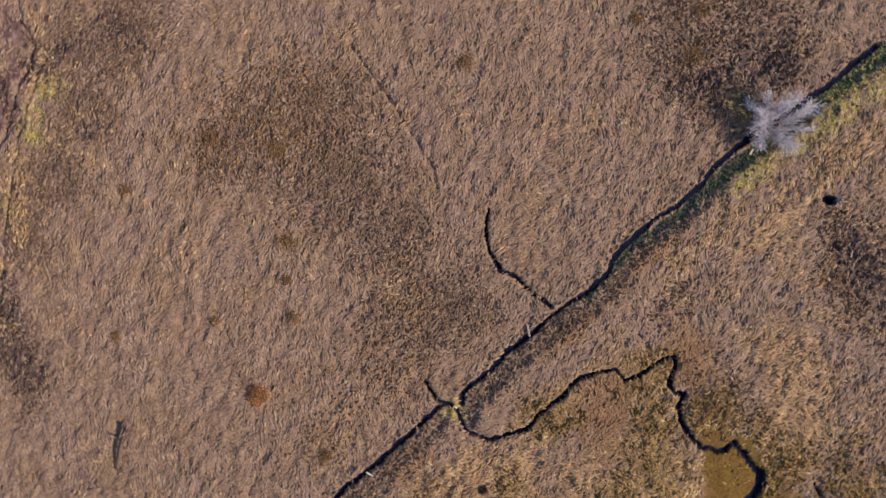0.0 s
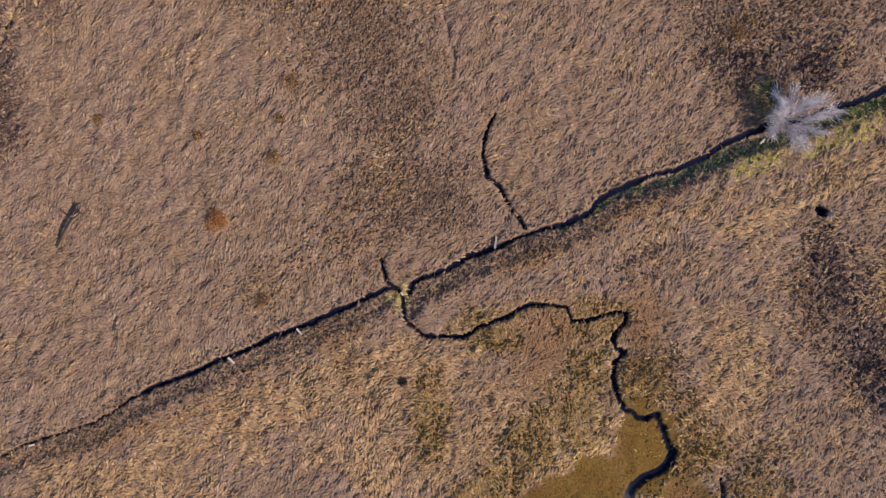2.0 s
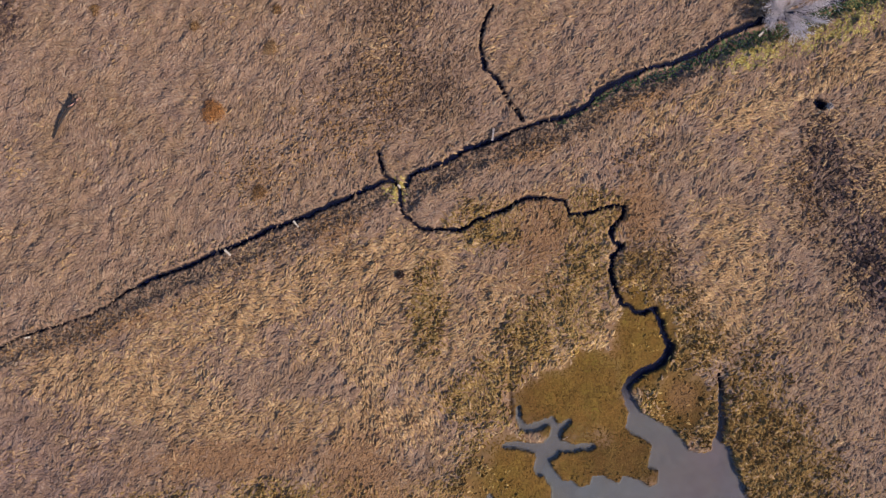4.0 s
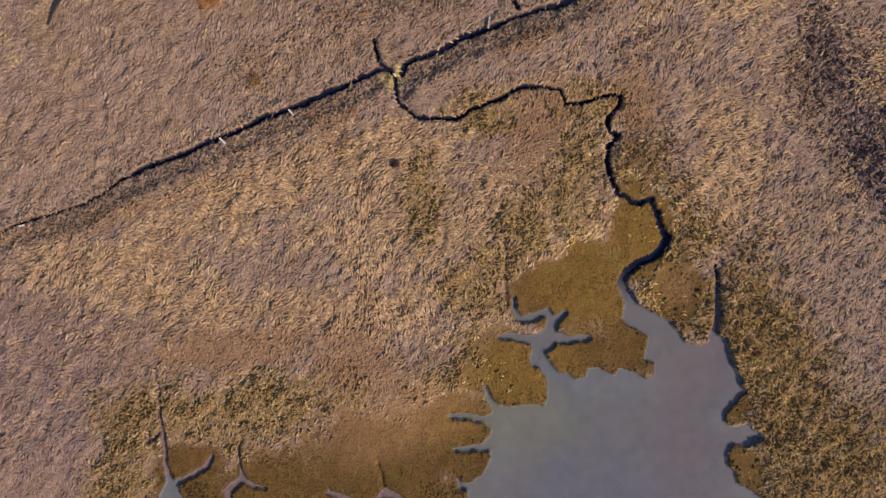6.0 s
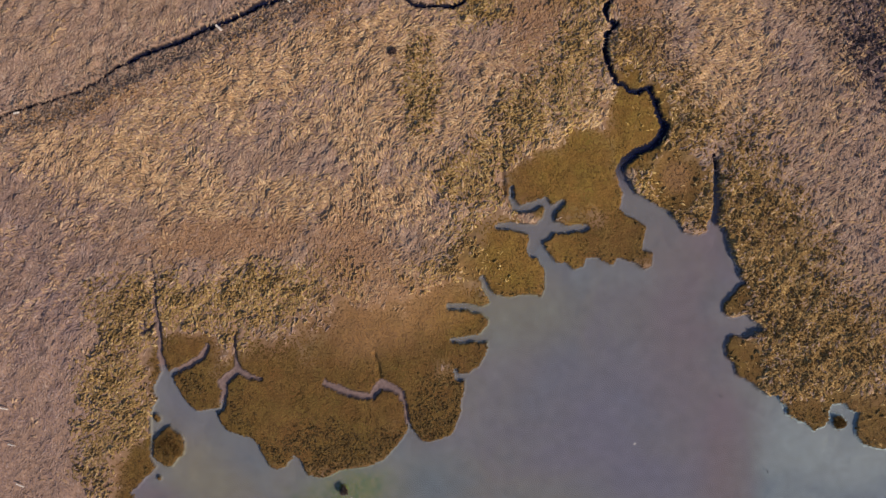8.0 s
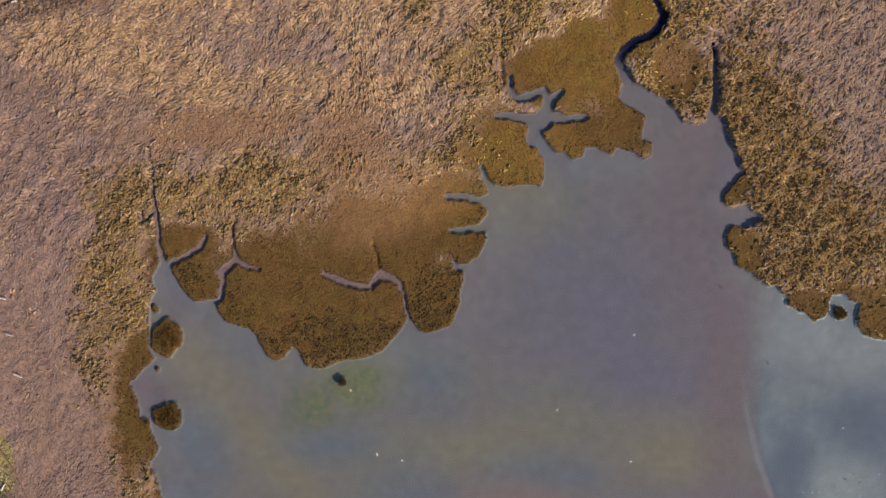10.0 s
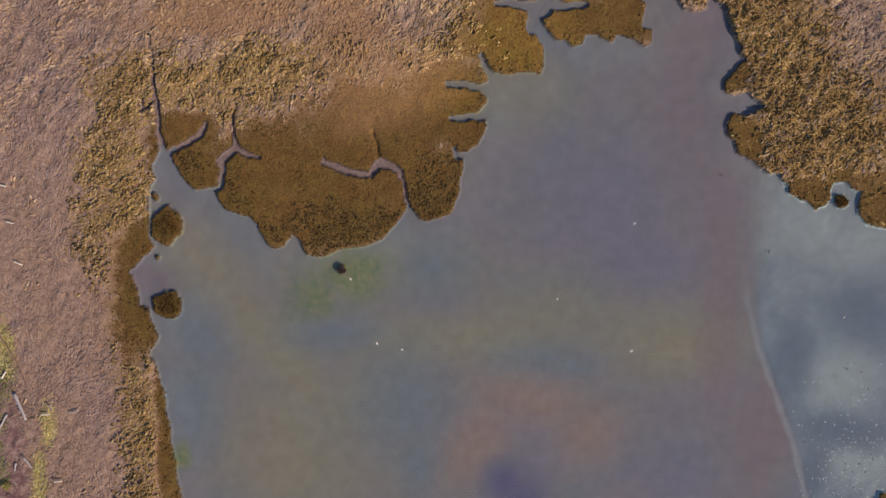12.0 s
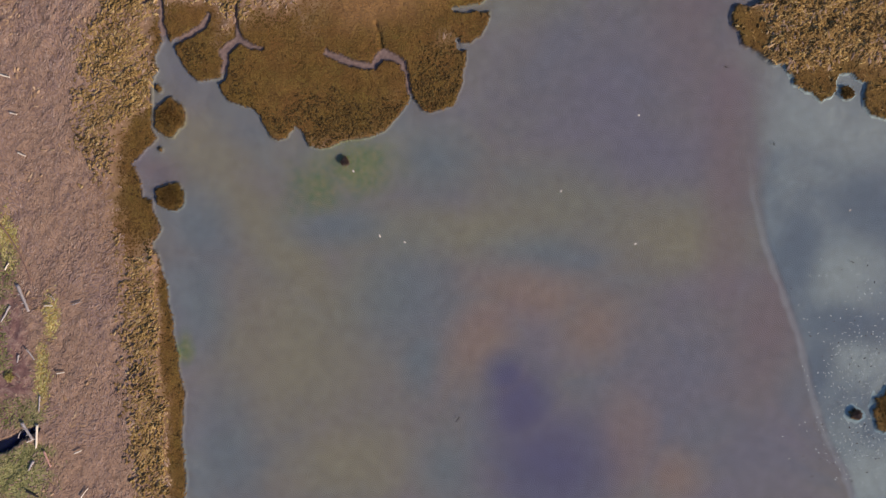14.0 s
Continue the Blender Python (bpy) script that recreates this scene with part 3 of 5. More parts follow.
ZONES["gold_edges"] = [(9.1, 32.9, 12, 3.5, 15), (70.8, 60.1, 9, 3, 20),
    (60.7, 55.1, 12, 2.5, 22), (44.6, 53.2, 12, 2.2, 22), (-57.4, 124.1, 1.2, 5, 0), (-61.8, 115.2, 1.2, 6, -12),
    (-67.8, 105.8, 1.2, 6, -8), (-71, 97.4, 1.8, 8, -5), (-77, 85.6, 1, 3, -25)]
ZONES["rosy"] = [(-8.6, -22.6, 13, 7.5, 20), (-16.6, -12, 6, 7, 0), (-37.6, -10.5, 15, 3.4, 3), (17.3, 30.3, 5, 6, 0),
    (42.6, 1.1, 2.6, 2.8, 0), (34.8, 33.3, 4, 6, 0)]
ZONES["rust_north"] = [(34.5, 43.7, 4.5, 4, 0), (32.6, 31, 3.6, 4, 0), (64, 36.9, 2.2, 6, 20), (-17.8, 48.5, 9, 6, 0), (-10.7, 56.5, 4, 6, 0),
    (-27.8, 44.5, 6, 3, 0), (-18.8, 31.9, 4, 2.5, 0), (-32.7, 40.8, 6, 5, 0), (-62.8, 13, 15, 1.4, 15),
    (57.6, -9.2, 4, 3, 0), (-23.4, 92.8, 8, 5, 0), (-35.2, 96.2, 4, 4, 0), (53.5, 85.2, 4, 3, 0)]
ZONES["lush"] = [(-78.3, -91.1, 1.4, 2.2, 0), (-78.2, -87.1, 1, 1.2, 0), (-76.4, -112, 6, 4.5, 0), (-78.6, -74.9, 2.5, 4, 0),
    (-73.8, -101.8, 2.2, 1.4, 0), (-78.2, -83, 1.2, 2, 0),
    (-75.8, -100.8, 4.5, 2.8, 0), (-72.8, -107.4, 3, 1.6, 0)]
ZONES["deep"] = [(14.7, -98.6, 6, 7, 0), (20.8, -110.3, 11, 9.5, 0), (12.2, -94.1, 4, 4, 0)]
ZONES["tan_bed"] = [(-29.7, -69.5, 28.1, 5.2, -51), (-25.7, -89.7, 13, 15, 0), (8.6, -68.5, 12, 4, 0), (-16.1, -109.3, 13, 8, 0),
    (41.9, -68.5, 10, 6, 0)]
ZONES["blue_bed"] = [(-6, -79.6, 8.5, 9, 0), (-3.5, -90.7, 3.8, 6, 0), (-42.8, -66.9, 5, 6, 0), (-43.9, -79.6, 4.5, 9, 0),
    (-18.6, -66.9, 8, 3.5, 0), (17.7, -72.5, 9, 4.5, 0), (-39.3, -107.3, 6, 9, 0), (1.1, -110.3, 5, 6, 0),
    (-1.4, -54.4, 6, 6, 0)]
ZONES["violet_bed"] = [(30.7, -43.4, 15, 10, 0), (37.8, -53.4, 12, 6, 0), (41.4, -96.1, 13, 12, 0), (58.5, -107.2, 11, 9, 0),
    (30.8, -40.3, 16, 9, 0)]
ZONES["rust_bed"] = [(17.2, -78.9, 10, 4.8, -12), (27.3, -85, 6, 6, -50), (7.2, -87, 8.5, 4.5, 60), (33.4, -106.2, 4.5, 10, 0),
    (42, -112.3, 4.5, 4.5, 0), (13.7, -96.1, 2.5, 3.5, 0)]
ZONES["plum_bed"] = [(51.3, -46.4, 3.8, 33.1, 0), (47.7, -25.4, 9, 19.1, 0), (59.6, -84.7, 4.8, 15, -17), (59.3, -83, 5, 13, -22),
    (51.9, -32.2, 4, 25.1, 0), (-50.8, -57.8, 3.5, 2.5, 0)]
ZONES["olive_bed"] = [(21.7, -63.4, 13, 6.5, 0), (-11.5, -54.9, 15, 5.5, 0), (-9.5, -68.5, 12, 6, 0), (-13.6, -77.6, 6, 6, 0),
    (12.5, -24.1, 9, 6, 0)]
ZONES["algae"] = [(-22.1, -59.4, 5, 4.5, 0), (-15.5, -56.4, 6, 4, 0), (-46, -88.7, 1.2, 3, 0)]
ZONES["pale_silt"] = [(72.1, -75.1, 6.2, 6, 0), (76.3, -90.8, 6, 5, 0), (78.6, -112.2, 7, 5.5, 0), (55.8, -42.4, 5, 7, 0),
    (67.9, -48.4, 11, 6, 0),
    (65.3, -44.4, 10, 7, 0), (75.5, -50.5, 9, 6, 0)]
ZONES["dark_silt"] = [(63, -72.6, 4.5, 11, -15), (73.2, -84.7, 9, 3.5, 0), (77, -63.5, 7, 6, 0), (67.2, -92.8, 3, 8, -15)]
ZONES["rim"] = [(-28.8, -49.9, 4.2, 3.2, 0), (-20.7, -48.3, 5.8, 4.4, 0), (-13.2, -47.3, 6.2, 3, 0), (0.5, -40.3, 4.8, 6.5, 0), (-36.3, -41.7, 3.5, 4.5, 0), (-43.8, -37.2, 3, 3.5, 0), (-3.6, -45.3, 2.5, 2, 0)]
SHOAL_EDGE = [(53.9, -20.9), (54.5, -36.8), (54.9, -51.8), (55.9, -60.9), (58, -69.9), (61.1, -78), (64.7, -88.1), (66.8, -97.2), (69.4,
    -105.3), (72.9, -111.4), (76.1, -123.6)]

ZONES["moss"] += ZONES.pop("moss_shore")
ZONES["gold"] += ZONES.pop("gold_edges")
ZONES["straw"] += ZONES.pop("straw_more")
ZONES["rust"] += ZONES.pop("rust_north")
WATER_Z = -1.1

# ---- arithmetic for the fields ----
def lattice(ix, iy, seed):
    h = (ix.astype(np.int64) * 374761393 + iy.astype(np.int64) * 668265263 + seed * 1442695041) & 0xFFFFFFFF
    h = ((h ^ (h >> 13)) * 1274126177) & 0xFFFFFFFF
    return ((h ^ (h >> 16)) & 0xFFFF) / 65535.0


def value_noise(x, y, size, seed):
    """Smooth noise from 0 to 1 with cells of that size in metres."""
    x, y = x / size, y / size
    ix, iy = np.floor(x), np.floor(y)
    fx, fy = x - ix, y - iy
    fx, fy = fx * fx * (3 - 2 * fx), fy * fy * (3 - 2 * fy)
    ix, iy = ix.astype(np.int64), iy.astype(np.int64)
    a, b = lattice(ix, iy, seed), lattice(ix + 1, iy, seed)
    c, d = lattice(ix, iy + 1, seed), lattice(ix + 1, iy + 1, seed)
    return (a + (b - a) * fx) * (1 - fy) + (c + (d - c) * fx) * fy


def fbm(x, y, size, seed, octaves=4):
    total, weight, amount = 0.0, 0.0, 1.0
    for k in range(octaves):
        total = total + amount * value_noise(x, y, size / 2 ** k, seed + 17 * k)
        weight += amount
        amount *= 0.55
    return total / weight


def smooth(a, b, v):
    t = np.clip((v - a) / (b - a), 0, 1)
    return t * t * (3 - 2 * t)


def segments_distance(x, y, pts, reach=None):
    """Distance to a line of (x, y[, width]); with widths, the distance less half the width there."""
    best = np.full(x.shape, 1e3)
    for p, q in zip(pts[:-1], pts[1:]):
        near = slice(None)
        if reach is not None:
            near = (x > min(p[0], q[0]) - reach) & (x < max(p[0], q[0]) + reach) & (y > min(p[1], q[1]) - reach) & (y < max(p[1], q[1]) + reach)
            if not near.any():
                continue
        sx, sy = x[near], y[near]
        dx, dy = q[0] - p[0], q[1] - p[1]
        k = np.clip(((sx - p[0]) * dx + (sy - p[1]) * dy) / max(dx * dx + dy * dy, 1e-6), 0, 1)
        d = np.hypot(sx - p[0] - k * dx, sy - p[1] - k * dy)
        if len(p) > 2:
            d = d - 0.5 * (p[2] + k * (q[2] - p[2]))
        best[near] = np.minimum(best[near], d)
    return best


def inside(x, y, pts):
    odd = np.zeros(x.shape, bool)
    for p, q in zip(pts, pts[1:] + pts[:1]):
        if p[1] == q[1]:
            continue
        cross = ((p[1] > y) != (q[1] > y)) & (x < (q[0] - p[0]) * (y - p[1]) / (q[1] - p[1]) + p[0])
        odd ^= cross
    return odd


def zone(name, x, y, edge=0.45, wobble=0.9, size=4.0):
    total = np.zeros(x.shape)
    warp = wobble * (fbm(x, y, size, 91, 4) - 0.5)
    for cx, cy, rx, ry, turn in ZONES[name]:
        c, s = math.cos(radians(turn)), math.sin(radians(turn))
        u, v = (x - cx) * c + (y - cy) * s, -(x - cx) * s + (y - cy) * c
        r = np.sqrt((u / rx) ** 2 + (v / ry) ** 2) + warp * min(1.0, 3.0 / min(rx, ry) + 0.5)
        total = np.maximum(total, 1 - smooth(1 - edge, 1 + edge, r))
    return total


# ---- the fields on a fine grid ----
CELL = 0.3
XS = np.arange(-92, 92.01, CELL)
YS = np.arange(-124, 136.01, CELL)
OUT = np.array([3, 8, 16, 30, 55, 100, 180, 320, 600, 1100, 2000])
GX = np.concatenate([XS[0] - OUT[::-1], XS, XS[-1] + OUT])
GY = np.concatenate([YS[0] - OUT[::-1], YS, YS[-1] + OUT])
X, Y = np.meshgrid(GX, GY)
shape = X.shape
sway = 0.9 + 0.9 * smooth(38, 46, X)
wx = X + sway * (fbm(X, Y, 2.2, 5, 3) - 0.5)
wy = Y + sway * (fbm(X, Y, 2.2, 6, 3) - 0.5)
pond_line = [(x, y) for x, y in POND] + [POND[0]]
edge = segments_distance(wx, wy, pond_line)
pond = np.where(inside(wx, wy, POND), -edge, edge)
ragged_x = X + 0.45 * (fbm(X, Y, 2.0, 5, 2) - 0.5) + 0.5 * (fbm(X, Y, 0.8, 7, 2) - 0.5)
ragged_y = Y + 0.45 * (fbm(X, Y, 2.0, 6, 2) - 0.5) + 0.5 * (fbm(X, Y, 0.8, 8, 2) - 0.5)
channel = np.full(shape, 1e3)
for key, pts in CHANNELS.items():
    channel = np.minimum(channel, segments_distance(ragged_x, ragged_y, pts, 6.0))
ISLETS = [(*(-48.2, -47.5), 3.1), (*(-48.2, -61.6), 2.6), (*(-50.0, -53.0), 0.5), (*(-50.2, -42.5), 0.6), (*(-16.9, -55.5), 0.7), (*(74.3,
    -100.5), 0.8),
          (*(81.3, -100.0), 4.2), (*(72.1, -43.3), 1.3)]
islet = np.full(shape, 1e3)
for cx, cy, r in ISLETS:
    islet = np.minimum(islet, np.hypot(wx - cx, wy - cy) * (1 + 0.45 * (fbm(X, Y, 1.6, 43, 3) - 0.5)) - r)
water = np.minimum(np.maximum(pond, -islet), channel)       # below nought where water or a channel bed lies

Z = {name: zone(name, X, Y, 0.8 if name == "moss" else 0.55) for name in ZONES}
moss_raw = Z["moss"]
Z["moss"] = np.maximum(smooth(0.0, 0.85, Z["moss"]), (islet < 0.6) * 1.0)
fringe = [(cx, cy, rx * 1.3 + 1.5, ry * 1.3 + 1.5, a) for cx, cy, rx, ry, a in ZONES["moss"]]
ZONES["fringe"] = fringe
Z["short"] = np.maximum(Z["short"], 0.55 * zone("fringe", X, Y, 0.8, 1.2, 6.0) * smooth(0.8, 3.5, water))
shoal = inside(X + 1.5 * (fbm(X, Y, 9, 31) - 0.5), Y, SHOAL_EDGE + [(200, -260), (200, 20)])
shoal_line = segments_distance(X, Y, SHOAL_EDGE)
shoal = np.where(shoal, 1.0, 0.0) * smooth(0.0, 1.2 + 7.0 * smooth(-72, -40, Y), shoal_line) * (0.75 + 0.2 * smooth(-40, -78, Y))
shoal = np.clip(shoal, 0, 1)
shore_silt = (1 - smooth(0.5, 7.0, -pond)) * 0.22 * smooth(0.35, 0.6, fbm(X, Y, 14, 77))
Z["shoal"] = np.maximum(shoal, np.where(pond < 0, shore_silt, 0))
Z["bed"] = 1 - smooth(-0.10, 0.15, water)
Z["wet_shade"] = 1 - smooth(0.05, 0.35, water + 0.25 * (fbm(X, Y, 1.5, 41, 2) - 0.5))
Z["peat_shade"] = np.where(pond < 0.5, 0.0, np.where(X < -62, 1.0, smooth(-2.0, 5.0, Y)))
for key, weight in (("tan_bed", 0.85), ("olive_bed", 0.65), ("blue_bed", 0.7), ("violet_bed", 0.6), ("plum_bed", 0.65), ("rust_bed", 0.65), ("deep", 0.95)):
    Z[key] = weight * zone(key, X, Y, 0.9, 0.7, 13.0)
for key in ("pale_silt", "dark_silt"):
    Z[key] = 0.85 * zone(key, X, Y, 0.7, 0.9, 8.0)
Z["algae"] = 0.95 * zone("algae", X, Y, 0.8, 1.6, 6.0)
drift = shoal_line + 0.9 * (fbm(X, Y, 2.5, 71, 3) - 0.5)
Z["foam_line"] = 0.4 * (1 - smooth(0.1, 0.8, drift)) * smooth(-50, -75, Y) * (pond < 0)

bent_x, bent_y = X + 2.5 * (fbm(X, Y, 7, 53, 2) - 0.5), Y + 2.5 * (fbm(X, Y, 7, 54, 2) - 0.5)
combed = fbm(bent_x * math.cos(0.9) + bent_y * math.sin(0.9), 1.8 * (bent_y * math.cos(0.9) - bent_x * math.sin(0.9)), 2.2, 11, 2)
lumpy = (1 - 0.8 * np.maximum(Z["short"], 0.6 * Z["shrub"])) * (1 - 0.5 * smooth(-45, -60, X) * smooth(-20, -45, Y))
rough_ground = lumpy * 0.65 * (combed - 0.5) + 0.6 * (fbm(X, Y, 18, 12, 3) - 0.5) + 0.45 * Z["tussock"] * fbm(X, Y, 3.0, 14, 2)
low = 0.24 * (fbm(X, Y, 1.3, 13, 3) - 0.5)
land = (-0.45 + rough_ground) * (1 - Z["moss"]) + (-0.60 + low) * Z["moss"]
land = np.maximum(land, WATER_Z + 0.15)
bed_z = WATER_Z - 0.10 - 0.35 * smooth(0, 5, -water) + 0.12 * Z["shoal"]
inlets = np.full(shape, 1e3)
for key, pts in CHANNELS.items():
    if key.startswith("inlet"):
        inlets = np.minimum(inlets, segments_distance(ragged_x, ragged_y, pts, 6.0))
drained = (inlets < 0.4) * smooth(0.3, 1.6, pond)
bed_z = bed_z + (WATER_Z + 0.02 - 0.06 * fbm(X, Y, 1.5, 42, 2) + 0.03 - bed_z) * drained
Z["drained"] = drained
bank = smooth(-0.14, 0.22, water)
height = bed_z + (land - bed_z) * bank
for pts in (FURROW, CREEK_TWIG, INLET_FURROW, RUT_A, RUT_B, RUT_C, *FIELD_FURROWS):
    height = height - (0.4 if pts[-1][2] > 0.4 or len(pts) > 5 else 0.12) * (1 - smooth(-0.1, 0.4, segments_distance(wx, wy, pts, 4.0))) * bank
floor = segments_distance(X, Y, DITCH_FLOOR, 8.0)
sunk = (1 - smooth(-0.6, 0.5, floor)) * (water > 0)
height = height - 0.35 * sunk * bank
# the old ditch has a low overgrown berm on its southern side
ditch = segments_distance(X, Y + 1.6, [(p[0], p[1]) for p in CHANNELS["ditch_west"]], 8.0)
ditch = np.minimum(ditch, segments_distance(X, Y + 1.9, [(p[0], p[1]) for p in CHANNELS["ditch_east"]], 8.0))
berm = (1 - smooth(0.9, 2.6, ditch)) * (water > 0)
height = height - 0.35 * berm * bank
far = smooth(0, 60, np.maximum(np.abs(X) - 92, np.maximum(Y - 136, -124 - Y)))
height = np.where((far > 0) & (pond > 0), -0.45, height)


def sheet(name, X, Y, H, fields, mat):
    rows, cols = X.shape
    me = bpy.data.meshes.new(name)
    me.vertices.add(rows * cols)
    me.vertices.foreach_set("co", np.stack([X, Y, H], -1).astype(np.float32).ravel())
    i = np.arange(rows * cols).reshape(rows, cols)
    quads = np.stack([i[:-1, :-1], i[:-1, 1:], i[1:, 1:], i[1:, :-1]], -1).reshape(-1, 4)
    fill(me, quads)
    for key, values in fields.items():
        a = me.attributes.new(key, 'FLOAT', 'POINT')
        a.data.foreach_set("value", values.astype(np.float32).ravel())
    me.materials.append(mat)
    me.polygons.foreach_set("use_smooth", np.ones(len(quads), bool))
    return new(name, me)


def fill(me, faces):
    """Faces of one corner count from an array of vertex numbers."""
    n, k = faces.shape
    me.loops.add(n * k)
    me.loops.foreach_set("vertex_index", faces.astype(np.int32).ravel())
    me.polygons.add(n)
    me.polygons.foreach_set("loop_start", np.arange(0, n * k, k, dtype=np.int32))
    me.polygons.foreach_set("loop_total", np.full(n, k, dtype=np.int32))
    me.update(calc_edges=True)


ground = sheet("ground", X, Y, height, {k: Z[k] for k in ("moss", "short", "tussock", "thicket", "green", "bare", "wet_shade", "lush", "rosy", "tan_bed", "olive_bed", "blue_bed", "violet_bed", "plum_bed", "rust_bed", "deep", "pale_silt", "dark_silt", "foam_line", "shoal", "algae", "drained", "peat_shade", "bed", "shrub", "ochre", "mauve")}, GROUND)
tagged(ground, "tan marsh soil with brown saltwort flats and silty pond bed", "ground", kind="structure")

bm = bmesh.new()
bmesh.ops.create_grid(bm, x_segments=120, y_segments=240, size=1.0)
for v in bm.verts:
    v.co = Vector((v.co.x * 170 + 60, v.co.y * 200 - 60, WATER_Z))
me = bpy.data.meshes.new("water")
bm.to_mesh(me)
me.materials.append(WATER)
# nought in northern and western channels, which take the navy reflection tint
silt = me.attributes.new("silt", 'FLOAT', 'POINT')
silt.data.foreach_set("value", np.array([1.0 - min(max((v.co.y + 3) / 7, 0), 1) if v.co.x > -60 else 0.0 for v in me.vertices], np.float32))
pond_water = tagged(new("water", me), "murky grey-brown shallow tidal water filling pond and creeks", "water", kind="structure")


# ---- plants as joined small clumps ----
def sample(field, x, y):
    u = np.clip((x - XS[0]) / CELL, 0, len(XS) - 1.001) + len(OUT)
    v = np.clip((y - YS[0]) / CELL, 0, len(YS) - 1.001) + len(OUT)
    i, j = u.astype(int), v.astype(int)
    a, b = u - i, v - j
    return (field[j, i] * (1 - a) + field[j, i + 1] * a) * (1 - b) + (field[j + 1, i] * (1 - a) + field[j + 1, i + 1] * a) * b


def scatter(spacing, seed):
    r = np.random.RandomState(seed)
    gx, gy = np.meshgrid(np.arange(XS[0] + 1, XS[-1] - 1, spacing), np.arange(YS[0] + 1, YS[-1] - 1, spacing))
    x = gx.ravel() + spacing * (r.rand(gx.size) - 0.5) * 1.3
    y = gy.ravel() + spacing * (r.rand(gx.size) - 0.5) * 1.3
    return x, y, r


def wind(x, y, mean, spread):
    """The way in which the stems lie, in radians."""
    return mean + spread * (fbm(x, y, 16, 51, 3) - 0.5) * 2 + 1.2 * (fbm(x, y, 3.5, 52, 2) - 0.5) * 2


def tufts(name, x, y, angle, length, width, rise, mat, r, curl=0.4, droop=0.4):
    """Combed bundles of stems: each leaves the ground, swells to a rounded ridge, bends aside and droops to its tip."""
    n = len(x)
    bend = curl * (2 * r.rand(n) - 1)
    swell = rise * (0.8 + 0.4 * r.rand(n))
    rows = []
    for s, wide, up in ((0.0, 0.0, -0.05), (0.32, 1.0, 0.85), (0.68, 0.8, 1.0), (1.0, 0.0, droop)):
        a = angle + bend * (s - 0.42)
        px, py = x + np.cos(a) * (s - 0.42) * length, y + np.sin(a) * (s - 0.42) * length
        g = sample(height, px, py)
        spine = np.stack([px, py, g + up * swell], -1)
        if wide:
            half = [0.5 * width * wide * (0.75 + 0.5 * r.rand(n)) for _ in range(2)]
            a = a + 0.5 * bend
            for side, h in zip((1, -1), half):
                rows.append(np.stack([px - side * np.sin(a) * h, py + side * np.cos(a) * h, g + 0.10 * swell - 0.02], -1))
                if side == 1:
                    rows.append(spine)
        else:
            rows.append(spine)
    f = np.array([[0, 2, 1], [0, 3, 2], [1, 2, 5], [1, 5, 4], [2, 3, 6], [2, 6, 5], [4, 5, 7], [5, 6, 7]])
    faces = (np.arange(n)[:, None, None] * 8 + f).reshape(-1, 3)
    me = bpy.data.meshes.new(name)
    me.vertices.add(n * 8)
    me.vertices.foreach_set("co", np.stack(rows, 1).astype(np.float32).ravel())
    fill(me, faces)
    me.polygons.foreach_set("use_smooth", np.ones(len(faces), bool))
    for key in ("mauve", "ochre", "rosy"):
        a = me.attributes.new(key, 'FLOAT', 'POINT')
        a.data.foreach_set("value", np.repeat(sample(Z[key], x, y), 8).astype(np.float32))
    me.materials.append(mat)
    return new(name, me)


def keep(x, y, r, density):
    ok = r.rand(len(x)) < density
    return x[ok], y[ok]


dry = lambda x, y, margin: smooth(margin, margin + 0.35, sample(water, x, y))

Z["ditch_side"] = np.maximum(berm, (1 - smooth(1.0, 4.2, ditch)) * (water > 0)) * smooth(-0.2, 0.6, floor)
Z["sunk"] = sunk
Z["moss_core"] = np.maximum.reduce([smooth(0.05, 0.5, moss_raw + 0.5 * (fbm(X, Y, 2.6, 83, 3) - 0.5)), smooth(0.35, 0.55, moss_raw), (islet < 0.6) * 1.0])
# golden hay gives way to reed in ragged tongues
southern = smooth(0.0, 5.0, 0.38 * X + 36.0 - Y) * (1 - 1.6 * smooth(-44, -56, X) * smooth(-28, -45, Y))
Z["hay"] = 0.85 * smooth(0.05, 0.95, 0.8 * Z["gold"] + 0.22 * southern + 1.3 * (fbm(X, Y, 4.5, 81, 3) - 0.5))


def cover(x, y, *names):
    return np.maximum.reduce([w * sample(Z[k], x, y) for k, w in names])


x, y, r = scatter(0.40, 3)
clear = 1 - cover(x, y, ("moss_core", 1), ("hay", 0.95), ("straw", 0.95), ("tussock", 0.9), ("short", 0.9), ("shrub", 0.7), ("thicket", 0.8), ("bare", 0.85),
    ("green", 0.7), ("lush", 0.9), ("sunk", 1), ("ditch_side", 0.75))
x, y = keep(x, y, r, clear * dry(x, y, 0.05))
n = len(x)
lumps = (0.55 + 0.9 * fbm(x, y, 5.0, 61, 3)) * (1 - 0.35 * smooth(-45, -60, x) * smooth(-20, -45, y))
reed = tufts("reed_field", x, y, wind(x, y, 0.9, 1.3) + 0.5 * r.randn(n), (0.7 + 1.1 * r.rand(n) ** 1.5) * lumps, (0.26 + 0.34 * r.rand(n)) * lumps, (0.07 + 0.22 * r.rand(n) ** 1.7)
    * lumps, REED, r)
tagged(reed, "pale tan dry reeds laid over by wind in clumps", "reeds", kind="stuff")

